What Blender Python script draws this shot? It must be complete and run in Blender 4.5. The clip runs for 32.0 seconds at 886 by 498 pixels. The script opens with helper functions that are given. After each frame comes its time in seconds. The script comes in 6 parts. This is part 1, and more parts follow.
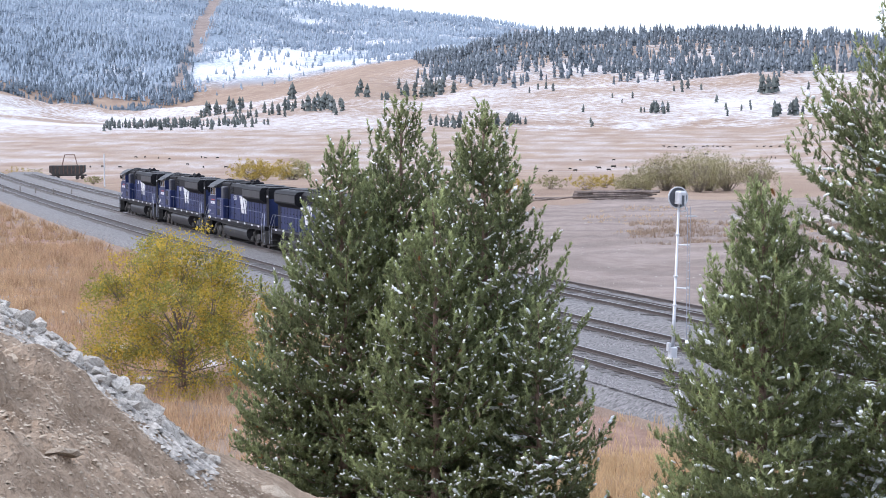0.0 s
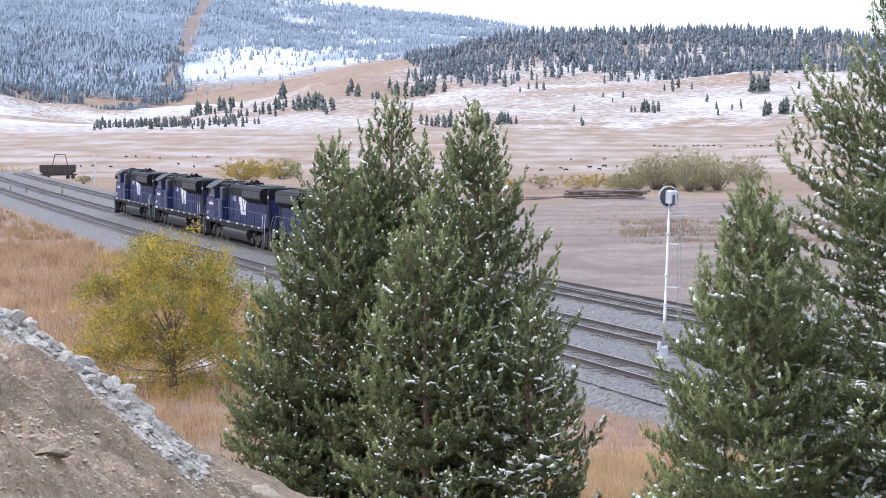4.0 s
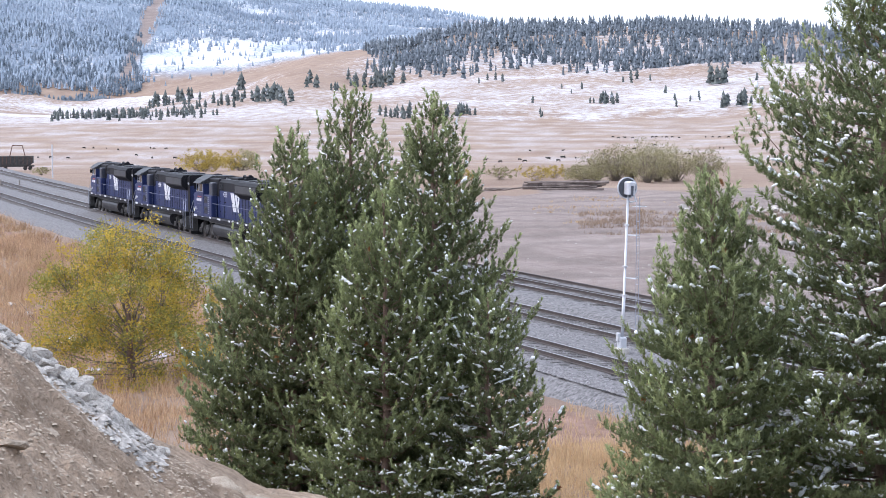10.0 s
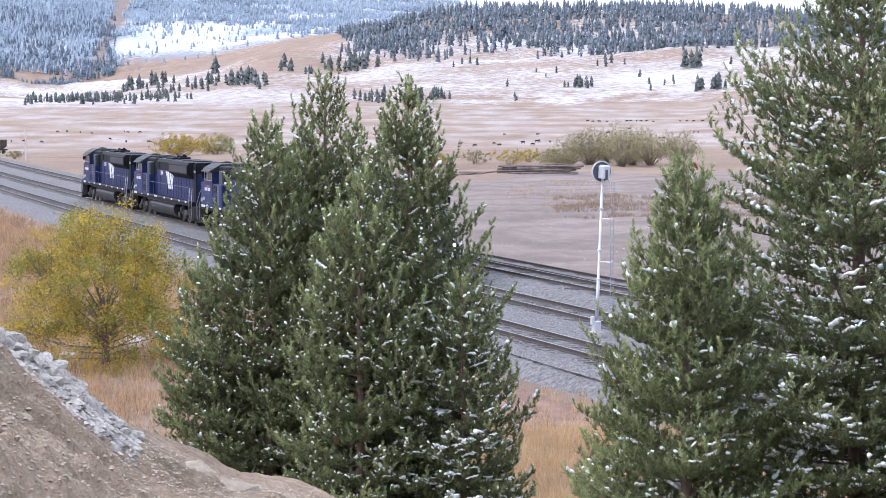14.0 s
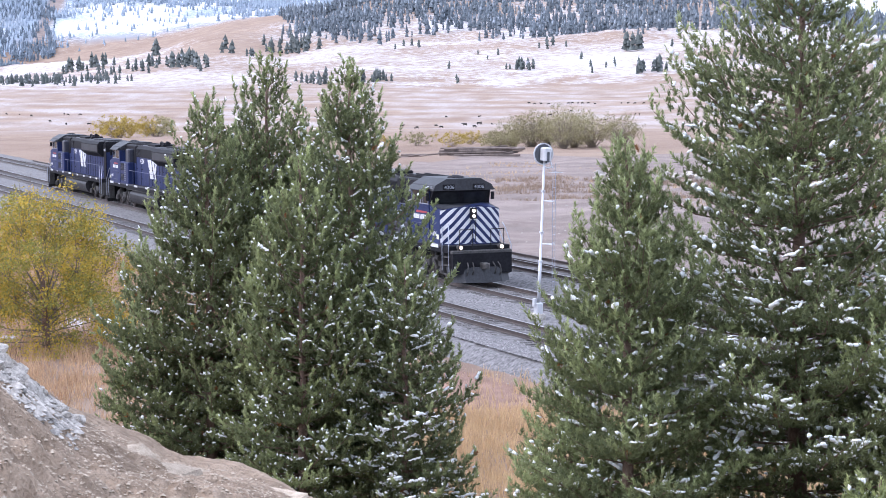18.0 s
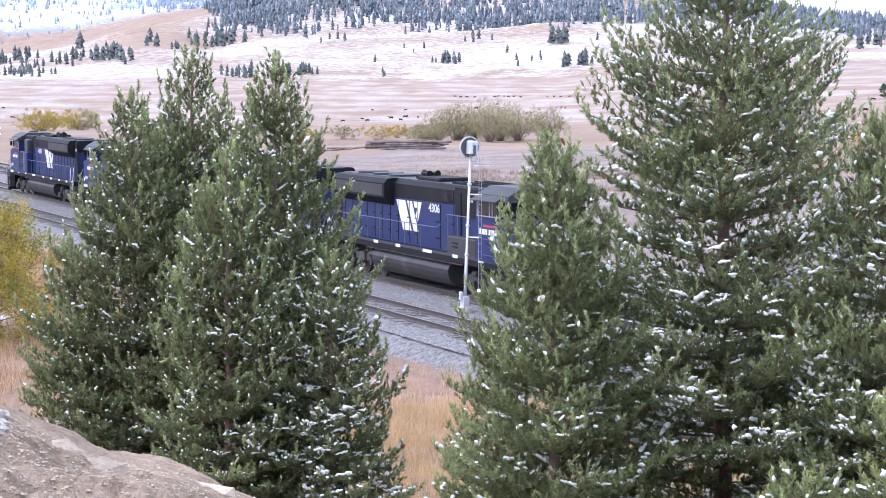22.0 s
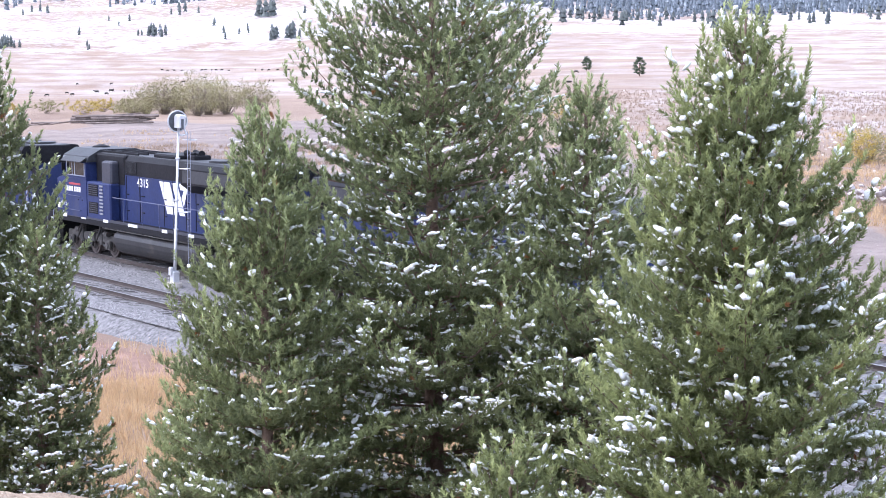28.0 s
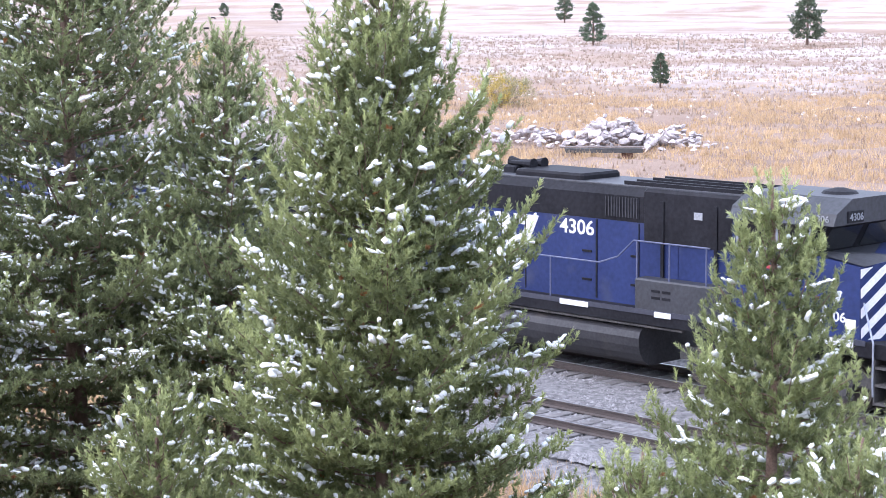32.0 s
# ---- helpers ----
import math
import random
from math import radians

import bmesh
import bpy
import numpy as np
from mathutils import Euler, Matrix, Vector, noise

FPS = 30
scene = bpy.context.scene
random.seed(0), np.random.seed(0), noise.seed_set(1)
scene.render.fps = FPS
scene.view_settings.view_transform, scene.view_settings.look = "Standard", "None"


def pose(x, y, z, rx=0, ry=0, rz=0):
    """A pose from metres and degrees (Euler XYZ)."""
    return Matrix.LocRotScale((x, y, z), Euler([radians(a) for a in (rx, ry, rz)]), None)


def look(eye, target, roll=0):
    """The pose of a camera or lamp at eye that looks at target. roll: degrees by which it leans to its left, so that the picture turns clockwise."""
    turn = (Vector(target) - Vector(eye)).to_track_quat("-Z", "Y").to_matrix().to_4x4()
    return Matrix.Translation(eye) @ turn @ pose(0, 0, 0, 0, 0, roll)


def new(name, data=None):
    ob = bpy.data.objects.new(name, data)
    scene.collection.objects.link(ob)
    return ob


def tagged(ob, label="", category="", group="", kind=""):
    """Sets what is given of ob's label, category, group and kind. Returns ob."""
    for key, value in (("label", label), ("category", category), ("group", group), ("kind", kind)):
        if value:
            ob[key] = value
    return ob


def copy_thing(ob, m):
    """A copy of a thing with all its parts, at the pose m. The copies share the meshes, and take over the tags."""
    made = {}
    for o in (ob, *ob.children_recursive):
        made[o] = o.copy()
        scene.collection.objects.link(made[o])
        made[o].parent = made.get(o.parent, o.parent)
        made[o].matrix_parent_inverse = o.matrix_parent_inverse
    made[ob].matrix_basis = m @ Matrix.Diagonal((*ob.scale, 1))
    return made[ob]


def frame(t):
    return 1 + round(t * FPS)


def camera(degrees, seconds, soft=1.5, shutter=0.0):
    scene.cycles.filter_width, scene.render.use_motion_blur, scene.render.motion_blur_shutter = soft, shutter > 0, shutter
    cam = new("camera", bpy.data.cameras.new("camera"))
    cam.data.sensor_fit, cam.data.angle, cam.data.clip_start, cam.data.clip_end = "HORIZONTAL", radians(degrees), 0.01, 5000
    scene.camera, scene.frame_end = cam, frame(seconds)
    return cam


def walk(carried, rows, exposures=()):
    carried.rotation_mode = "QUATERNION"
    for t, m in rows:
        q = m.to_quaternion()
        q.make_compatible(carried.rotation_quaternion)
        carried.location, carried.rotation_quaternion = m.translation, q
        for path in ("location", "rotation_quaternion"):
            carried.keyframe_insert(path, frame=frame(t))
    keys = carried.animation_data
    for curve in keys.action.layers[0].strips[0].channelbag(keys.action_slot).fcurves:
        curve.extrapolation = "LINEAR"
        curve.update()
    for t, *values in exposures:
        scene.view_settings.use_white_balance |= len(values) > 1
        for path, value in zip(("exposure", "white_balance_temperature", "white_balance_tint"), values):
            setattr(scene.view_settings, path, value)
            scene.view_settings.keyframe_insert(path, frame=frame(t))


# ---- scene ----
EYE = Vector((0.0, 0.0, 9.36))
cam = camera(24.57, 32.0, soft=0.9)
# seconds, tilt from straight down, roll, heading: a tripod that pans along with the train
PAN = [
    (0.0, 86.435, 0.398, 70.442),
    (0.5, 86.435, 0.400, 70.442),
    (1.0, 86.435, 0.402, 70.439),
    (1.5, 86.435, 0.403, 70.439),
    (2.0, 86.435, 0.405, 70.439),
    (2.5, 86.433, 0.407, 70.415),
    (3.0, 86.433, 0.408, 70.375),
    (3.5, 86.426, 0.410, 70.285),
    (5.5, 86.375, 0.410, 69.931),
    (6.0, 86.358, 0.407, 69.862),
    (6.5, 86.345, 0.406, 69.694),
    (7.0, 86.327, 0.405, 69.559),
    (7.5, 86.305, 0.403, 69.442),
    (8.0, 86.280, 0.399, 69.356),
    (8.5, 86.265, 0.396, 69.268),
    (9.0, 86.230, 0.393, 69.177),
    (9.5, 86.202, 0.390, 69.088),
    (10.0, 86.161, 0.387, 69.026),
    (10.5, 86.116, 0.385, 68.954),
    (11.0, 86.064, 0.383, 68.880),
    (11.5, 86.015, 0.380, 68.790),
    (12.0, 85.952, 0.379, 68.650),
    (12.5, 85.888, 0.376, 68.571),
    (13.0, 85.818, 0.373, 68.487),
    (13.5, 85.747, 0.370, 68.391),
    (14.0, 85.701, 0.366, 68.310),
    (14.5, 85.642, 0.363, 68.167),
    (16.5, 85.387, 0.354, 67.525),
    (17.0, 85.321, 0.355, 67.260),
    (17.5, 85.250, 0.352, 66.981),
    (18.0, 85.193, 0.349, 66.676),
    (18.5, 85.163, 0.343, 66.479),
    (19.0, 85.133, 0.340, 66.292),
    (19.5, 85.111, 0.339, 66.097),
    (20.0, 85.082, 0.337, 65.876),
    (20.5, 85.063, 0.332, 65.650),
    (21.0, 85.044, 0.322, 65.394),
    (21.5, 85.020, 0.310, 65.033),
    (22.0, 84.995, 0.300, 64.602),
    (22.5, 84.972, 0.293, 64.152),
    (23.0, 84.964, 0.294, 63.603),
    (23.5, 84.954, 0.299, 63.056),
    (24.0, 84.937, 0.306, 62.540),
    (24.5, 84.905, 0.313, 61.966),
    (25.0, 84.818, 0.316, 61.273),
    (25.5, 84.699, 0.307, 60.651),
    (27.5, 84.325, 0.287, 57.482),
    (28.0, 84.204, 0.294, 56.424),
    (28.5, 84.103, 0.309, 55.422),
    (29.0, 83.953, 0.328, 54.400),
    (29.5, 83.736, 0.346, 53.543),
    (30.0, 83.474, 0.366, 52.522),
    (30.5, 83.244, 0.391, 51.063),
    (31.0, 83.026, 0.410, 49.574),
    (31.5, 82.812, 0.425, 47.883),
    (32.0, 82.642, 0.430, 46.290),
]
EXPOSURES = [(0.0, 1.0, 6130, 15), (14.0, 1.08, 6020, 17), (22.0, 1.38, 5820, 20), (26.0, 1.5, 5840, 20), (30.0, 1.63, 5840, 20), (32.0, 1.69, 5840, 20)]
walk(cam, [(t, pose(*EYE, rx, ry, rz)) for t, rx, ry, rz in PAN], EXPOSURES)

# ---- light: an overcast autumn day with a bright cloud layer ----
world = bpy.data.worlds.new("overcast_sky")
scene.world = world
world.use_nodes = True
wn = world.node_tree.nodes
wn.clear()
w_out, w_bg, w_sky = wn.new("ShaderNodeOutputWorld"), wn.new("ShaderNodeBackground"), wn.new("ShaderNodeTexSky")
w_sky.sky_type, w_sky.sun_disc = "NISHITA", False
w_sky.sun_elevation, w_sky.sun_rotation = radians(38), radians(200)
w_sky.air_density, w_sky.dust_density, w_sky.ozone_density = 1.2, 4.0, 1.0
w_mix, w_cloud, w_noise, w_ramp = wn.new("ShaderNodeMixRGB"), wn.new("ShaderNodeRGB"), wn.new("ShaderNodeTexNoise"), wn.new("ShaderNodeValToRGB")
w_noise.inputs["Scale"].default_value, w_noise.inputs["Detail"].default_value = 2.2, 6
w_ramp.color_ramp.elements[0].position, w_ramp.color_ramp.elements[0].color = 0.3, (6.2, 7.1, 8.3, 1)
w_ramp.color_ramp.elements[1].position, w_ramp.color_ramp.elements[1].color = 0.7, (8.1, 8.9, 9.9, 1)
wl = world.node_tree.links.new
wl(w_noise.outputs["Fac"], w_ramp.inputs["Fac"])
w_mix.inputs["Fac"].default_value = 0.85
wl(w_sky.outputs["Color"], w_mix.inputs["Color1"])
wl(w_ramp.outputs["Color"], w_mix.inputs["Color2"])
wl(w_mix.outputs["Color"], w_bg.inputs["Color"])
w_bg.inputs["Strength"].default_value = 0.1
wl(w_bg.outputs["Background"], w_out.inputs["Surface"])
sun = new("sun", bpy.data.lights.new("sun", "SUN"))
sun.data.energy, sun.data.angle, sun.data.color = 1.5, radians(60), (1.0, 0.98, 0.97)
sun.matrix_world = look((0, 0, 60), (12, 40, 18))


# ---- materials ----
def material(name, low, high, rough=0.8, scale=4.0, fine=40.0, bump=0.3, metal=0.0, dist=0.02, spec=0.4, coord="Object", third=None, third_scale=1.0, third_at=0.6, third_soft=0.08):
    """A surface of two tones in broad patches and fine grain, with relief; third: a stain, dust or snow colour in patches of its own."""
    m = bpy.data.materials.new(name)
    m.use_nodes = True
    n, l = m.node_tree.nodes, m.node_tree.links.new
    bsdf = n["Principled BSDF"]
    tc = n.new("ShaderNodeTexCoord")
    a, b = n.new("ShaderNodeTexNoise"), n.new("ShaderNodeTexNoise")
    a.inputs["Scale"].default_value, a.inputs["Detail"].default_value = scale, 5
    b.inputs["Scale"].default_value, b.inputs["Detail"].default_value = fine, 4
    l(tc.outputs[coord], a.inputs["Vector"])
    l(tc.outputs[coord], b.inputs["Vector"])
    add = n.new("ShaderNodeMath")
    add.operation = "MULTIPLY_ADD"
    add.inputs[1].default_value = 0.55
    l(b.outputs["Fac"], add.inputs[0])
    half = n.new("ShaderNodeMath")
    half.operation = "MULTIPLY"
    half.inputs[1].default_value = 0.45
    l(a.outputs["Fac"], half.inputs[0])
    l(half.outputs[0], add.inputs[2])
    ramp = n.new("ShaderNodeValToRGB")
    ramp.color_ramp.elements[0].position, ramp.color_ramp.elements[0].color = 0.34, (*low, 1)
    ramp.color_ramp.elements[1].position, ramp.color_ramp.elements[1].color = 0.66, (*high, 1)
    l(add.outputs[0], ramp.inputs["Fac"])
    colour = ramp.outputs["Color"]
    if third:
        c, cr, mix = n.new("ShaderNodeTexNoise"), n.new("ShaderNodeValToRGB"), n.new("ShaderNodeMixRGB")
        c.inputs["Scale"].default_value, c.inputs["Detail"].default_value = third_scale, 6
        l(tc.outputs[coord], c.inputs["Vector"])
        cr.color_ramp.elements[0].position, cr.color_ramp.elements[1].position = third_at - third_soft, third_at + third_soft
        l(c.outputs["Fac"], cr.inputs["Fac"])
        l(cr.outputs["Color"], mix.inputs["Fac"])
        l(colour, mix.inputs["Color1"])
        mix.inputs["Color2"].default_value = (*third, 1)
        colour = mix.outputs["Color"]
    l(colour, bsdf.inputs["Base Color"])
    bsdf.inputs["Roughness"].default_value, bsdf.inputs["Metallic"].default_value = rough, metal
    bsdf.inputs["Specular IOR Level"].default_value = spec
    if bump:
        bp = n.new("ShaderNodeBump")
        bp.inputs["Strength"].default_value, bp.inputs["Distance"].default_value = bump, dist
        l(add.outputs[0], bp.inputs["Height"])
        l(bp.outputs["Normal"], bsdf.inputs["Normal"])
    return m


def varied(m, amount=0.5):
    """Lets each separate piece of a mesh, or each copy, differ in tone."""
    n, l = m.node_tree.nodes, m.node_tree.links.new
    bsdf = n["Principled BSDF"]
    src = bsdf.inputs["Base Color"].links[0].from_socket
    g, o, s, hsv = n.new("ShaderNodeNewGeometry"), n.new("ShaderNodeObjectInfo"), n.new("ShaderNodeMath"), n.new("ShaderNodeHueSaturation")
    s.operation = "ADD"
    l(g.outputs["Random Per Island"], s.inputs[0])
    l(o.outputs["Random"], s.inputs[1])
    k = n.new("ShaderNodeMath")
    k.operation = "MULTIPLY_ADD"
    k.inputs[1].default_value, k.inputs[2].default_value = amount, 1 - amount
    l(s.outputs[0], k.inputs[0])
    l(k.outputs[0], hsv.inputs["Value"])
    l(src, hsv.inputs["Color"])
    l(hsv.outputs["Color"], bsdf.inputs["Base Color"])
    return m


def glow(name, colour, strength):
    m = bpy.data.materials.new(name)
    m.use_nodes = True
    b = m.node_tree.nodes["Principled BSDF"]
    b.inputs["Base Color"].default_value = (*colour, 1)
    b.inputs["Emission Color"].default_value, b.inputs["Emission Strength"].default_value = (*colour, 1), strength
    return m


def thin(m, share=0.35, old=None):
    """Lets light through thin leaves and blades; old: how much older growth is dulled and inner growth shaded by
    colour, from values kept on the mesh.
    """
    n, l = m.node_tree.nodes, m.node_tree.links.new
    bsdf, out = n["Principled BSDF"], n["Material Output"]
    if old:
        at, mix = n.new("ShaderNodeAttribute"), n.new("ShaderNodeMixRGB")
        at.attribute_name, mix.blend_type = "fresh_lit", "MULTIPLY"
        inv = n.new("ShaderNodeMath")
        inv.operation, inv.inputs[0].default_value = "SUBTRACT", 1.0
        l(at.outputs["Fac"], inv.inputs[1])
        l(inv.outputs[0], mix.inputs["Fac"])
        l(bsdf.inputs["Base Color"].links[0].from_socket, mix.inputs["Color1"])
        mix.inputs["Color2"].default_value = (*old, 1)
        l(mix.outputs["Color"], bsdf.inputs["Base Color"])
    tr, mx = n.new("ShaderNodeBsdfTranslucent"), n.new("ShaderNodeMixShader")
    l(bsdf.inputs["Base Color"].links[0].from_socket, tr.inputs["Color"])
    mx.inputs["Fac"].default_value = share
    l(bsdf.outputs[0], mx.inputs[1])
    l(tr.outputs[0], mx.inputs[2])
    l(mx.outputs[0], out.inputs["Surface"])
    return m


# the last tint dulls inner needles: age, plus crown shade put into the colour
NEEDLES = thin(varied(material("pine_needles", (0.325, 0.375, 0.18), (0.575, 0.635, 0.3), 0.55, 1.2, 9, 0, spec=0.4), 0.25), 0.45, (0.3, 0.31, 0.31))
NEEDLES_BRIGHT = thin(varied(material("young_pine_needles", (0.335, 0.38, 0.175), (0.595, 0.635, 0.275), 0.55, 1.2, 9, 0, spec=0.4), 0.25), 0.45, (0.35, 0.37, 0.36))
DEAD_NEEDLES = thin(varied(material("dead_needles", (0.2, 0.09, 0.04), (0.4, 0.19, 0.08), 0.8, 1.5, 9, 0), 0.3), 0.3)
BARK = material("pine_bark", (0.1, 0.065, 0.05), (0.24, 0.16, 0.125), 0.95, 6, 60, 0.8)
SNOW = material("snow", (0.78, 0.8, 0.83), (0.88, 0.89, 0.9), 0.7, 3, 30, 0.3)
RAIL_STEEL = material("rail_steel", (0.05, 0.042, 0.04), (0.1, 0.08, 0.073), 0.6, 3, 40, 0.3, 0.3)
RAIL_TOP = material("polished_rail_top", (0.3, 0.3, 0.31), (0.45, 0.45, 0.46), 0.35, 3, 40, 0.05, 0.8)
TIE_WOOD = varied(material("weathered_tie_wood", (0.07, 0.065, 0.064), (0.16, 0.15, 0.147), 0.9, 5, 60, 0.6), 0.3)
BALLAST = material("grey_ballast", (0.055, 0.052, 0.053), (0.235, 0.226, 0.228), 0.9, 9, 5, 1.0, dist=0.1)
BALLAST_STONE = varied(material("ballast_stone", (0.095, 0.091, 0.092), (0.27, 0.26, 0.264), 0.9, 8, 60, 0.3), 0.75)
DIRT_ROCK = varied(material("pale_rock", (0.2, 0.155, 0.11), (0.46, 0.385, 0.305), 0.9, 6, 60, 0.6), 0.4)
GREY_ROCK = varied(material("grey_rock", (0.16, 0.145, 0.13), (0.58, 0.54, 0.49), 0.9, 6, 40, 0.6), 0.5)
PILE_ROCK = varied(material("lilac_grey_rock", (0.19, 0.165, 0.16), (0.52, 0.47, 0.465), 0.9, 3, 20, 0.6), 0.4)
DRY_GRASS = thin(varied(material("dry_grass", (0.42, 0.28, 0.155), (0.66, 0.48, 0.28), 0.85, 0.4, 6, 0), 0.3), 0.3)
RED_GRASS = thin(varied(material("reddish_dry_grass", (0.26, 0.15, 0.09), (0.6, 0.42, 0.26), 0.85, 0.5, 6, 0), 0.35), 0.3)
PASTURE_GRASS = thin(varied(material("pasture_grass", (0.27, 0.19, 0.14), (0.42, 0.32, 0.24), 0.85, 0.2, 3, 0), 0.3), 0.3)
YELLOW_LEAF = thin(varied(material("yellow_leaf", (0.3, 0.25, 0.04), (0.62, 0.42, 0.06), 0.7, 0.35, 3, 0), 0.3), 0.3)
GREEN_LEAF = thin(varied(material("turning_leaf", (0.2, 0.22, 0.05), (0.42, 0.36, 0.09), 0.7, 0.35, 3, 0), 0.3), 0.3)
WILLOW_LEAF = thin(varied(material("willow_leaf", (0.2, 0.18, 0.09), (0.4, 0.36, 0.2), 0.8, 0.2, 2, 0), 0.3), 0.3)
GOLD_LEAF = thin(varied(material("gold_willow_leaf", (0.3, 0.22, 0.05), (0.5, 0.38, 0.1), 0.8, 0.2, 2, 0), 0.3), 0.3)
TWIG = material("grey_twigs", (0.1, 0.08, 0.065), (0.24, 0.2, 0.165), 0.9, 4, 40, 0.4)
# distance haze is put into this grey-blue, besides the frost patches
FAR_FOREST = varied(material("hazy_frosted_conifer", (0.06, 0.075, 0.09), (0.14, 0.165, 0.19), 0.8, 0.02, 0.25, 0, third=(0.36, 0.4, 0.46), third_scale=0.16, third_at=0.66, third_soft=0.12), 0.4)
# a darker mountain forest: shade and distance haze are put into its colour
FOOT_FOREST = varied(material("hazy_shaded_foot_forest", (0.1, 0.13, 0.165), (0.18, 0.22, 0.265), 0.85, 0.02, 0.2, 0), 0.3)
SLOPE_PINE = varied(material("slope_conifer", (0.04, 0.05, 0.05), (0.12, 0.135, 0.125), 0.8, 0.05, 0.4, 0, third=(0.3, 0.32, 0.36), third_scale=0.3, third_at=0.68, third_soft=0.1), 0.4)
FAR_PINE = varied(material("valley_conifer", (0.07, 0.1, 0.065), (0.16, 0.2, 0.12), 0.8, 0.3, 2, 0), 0.3)
# grey-blue that holds painted distance haze as well as snow on the trees
MOUNTAIN_FOREST = varied(material("hazy_snowy_mountain_forest", (0.17, 0.215, 0.275), (0.3, 0.355, 0.42), 0.85, 0.004, 0.05, 0), 0.3)
CATTLE_HIDE = material("black_hide", (0.012, 0.011, 0.01), (0.035, 0.03, 0.026), 0.8, 3, 30, 0.2)
LOG_WOOD = varied(material("weathered_log", (0.06, 0.045, 0.04), (0.26, 0.21, 0.185), 0.9, 1.5, 25, 0.6), 0.4)
RUST = material("rusty_steel", (0.09, 0.045, 0.035), (0.2, 0.11, 0.08), 0.85, 2, 25, 0.5)
MAST_PAINT = material("aluminium_paint", (0.5, 0.51, 0.54), (0.62, 0.63, 0.66), 0.45, 2, 25, 0.1, 0.35)
SIGNAL_BLACK = material("faded_black_paint", (0.05, 0.055, 0.065), (0.12, 0.13, 0.15), 0.6, 3, 30, 0.1)
LOCO_BLUE = material("grimy_blue_paint", (0.013, 0.021, 0.07), (0.022, 0.034, 0.112), 0.5, 0.7, 9, 0.05, spec=0.22, third=(0.05, 0.055, 0.085), third_scale=0.9, third_at=0.68, third_soft=0.14)
LOCO_BLACK = material("sooty_black_paint", (0.006, 0.006, 0.008), (0.018, 0.018, 0.022), 0.6, 0.8, 10, 0.05, spec=0.12)
LOCO_ROOF = material("dusty_roof_paint", (0.014, 0.015, 0.018), (0.04, 0.042, 0.05), 0.55, 0.9, 10, 0.05)
LOCO_GREY = material("grey_cabinet_paint", (0.022, 0.024, 0.036), (0.042, 0.044, 0.06), 0.5, 1.0, 10, 0.05)
UNDERFRAME = material("oily_underframe", (0.02, 0.02, 0.021), (0.085, 0.08, 0.077), 0.7, 2, 20, 0.4)
TANK_BLACK = material("grimy_black_tank", (0.014, 0.014, 0.017), (0.038, 0.037, 0.04), 0.5, 1.5, 14, 0.15, spec=0.3, third=(0.07, 0.062, 0.055), third_scale=1.2, third_at=0.7, third_soft=0.12)
LOCO_WHITE = material("white_paint", (0.5, 0.51, 0.54), (0.66, 0.66, 0.68), 0.5, 2, 20, 0.05)
SILL_GREY = material("grimy_sill_strip", (0.16, 0.17, 0.19), (0.3, 0.31, 0.33), 0.6, 2, 20, 0.1)
RAIL_RED = material("faded_red_paint", (0.25, 0.03, 0.04), (0.4, 0.06, 0.07), 0.5, 2, 20, 0.05)
HANDRAIL = material("grey_handrail", (0.24, 0.26, 0.32), (0.36, 0.38, 0.44), 0.4, 3, 30, 0.05, 0.4)
HANDRAIL_BLUE = material("blue_handrail", (0.06, 0.07, 0.12), (0.12, 0.13, 0.2), 0.4, 3, 30, 0.05)
CAB_GLASS = material("dark_cab_glass", (0.01, 0.011, 0.013), (0.03, 0.032, 0.036), 0.12, 1, 3, 0, spec=0.35)
LAMP = glow("lit_headlamp", (1.0, 0.82, 0.62), 2.6)
YELLOW_TAG = material("cream_tag", (0.6, 0.6, 0.4), (0.75, 0.75, 0.55), 0.6, 5, 30, 0.05)
POST_WOOD = material("grey_post", (0.12, 0.1, 0.09), (0.26, 0.23, 0.2), 0.9, 3, 30, 0.5)


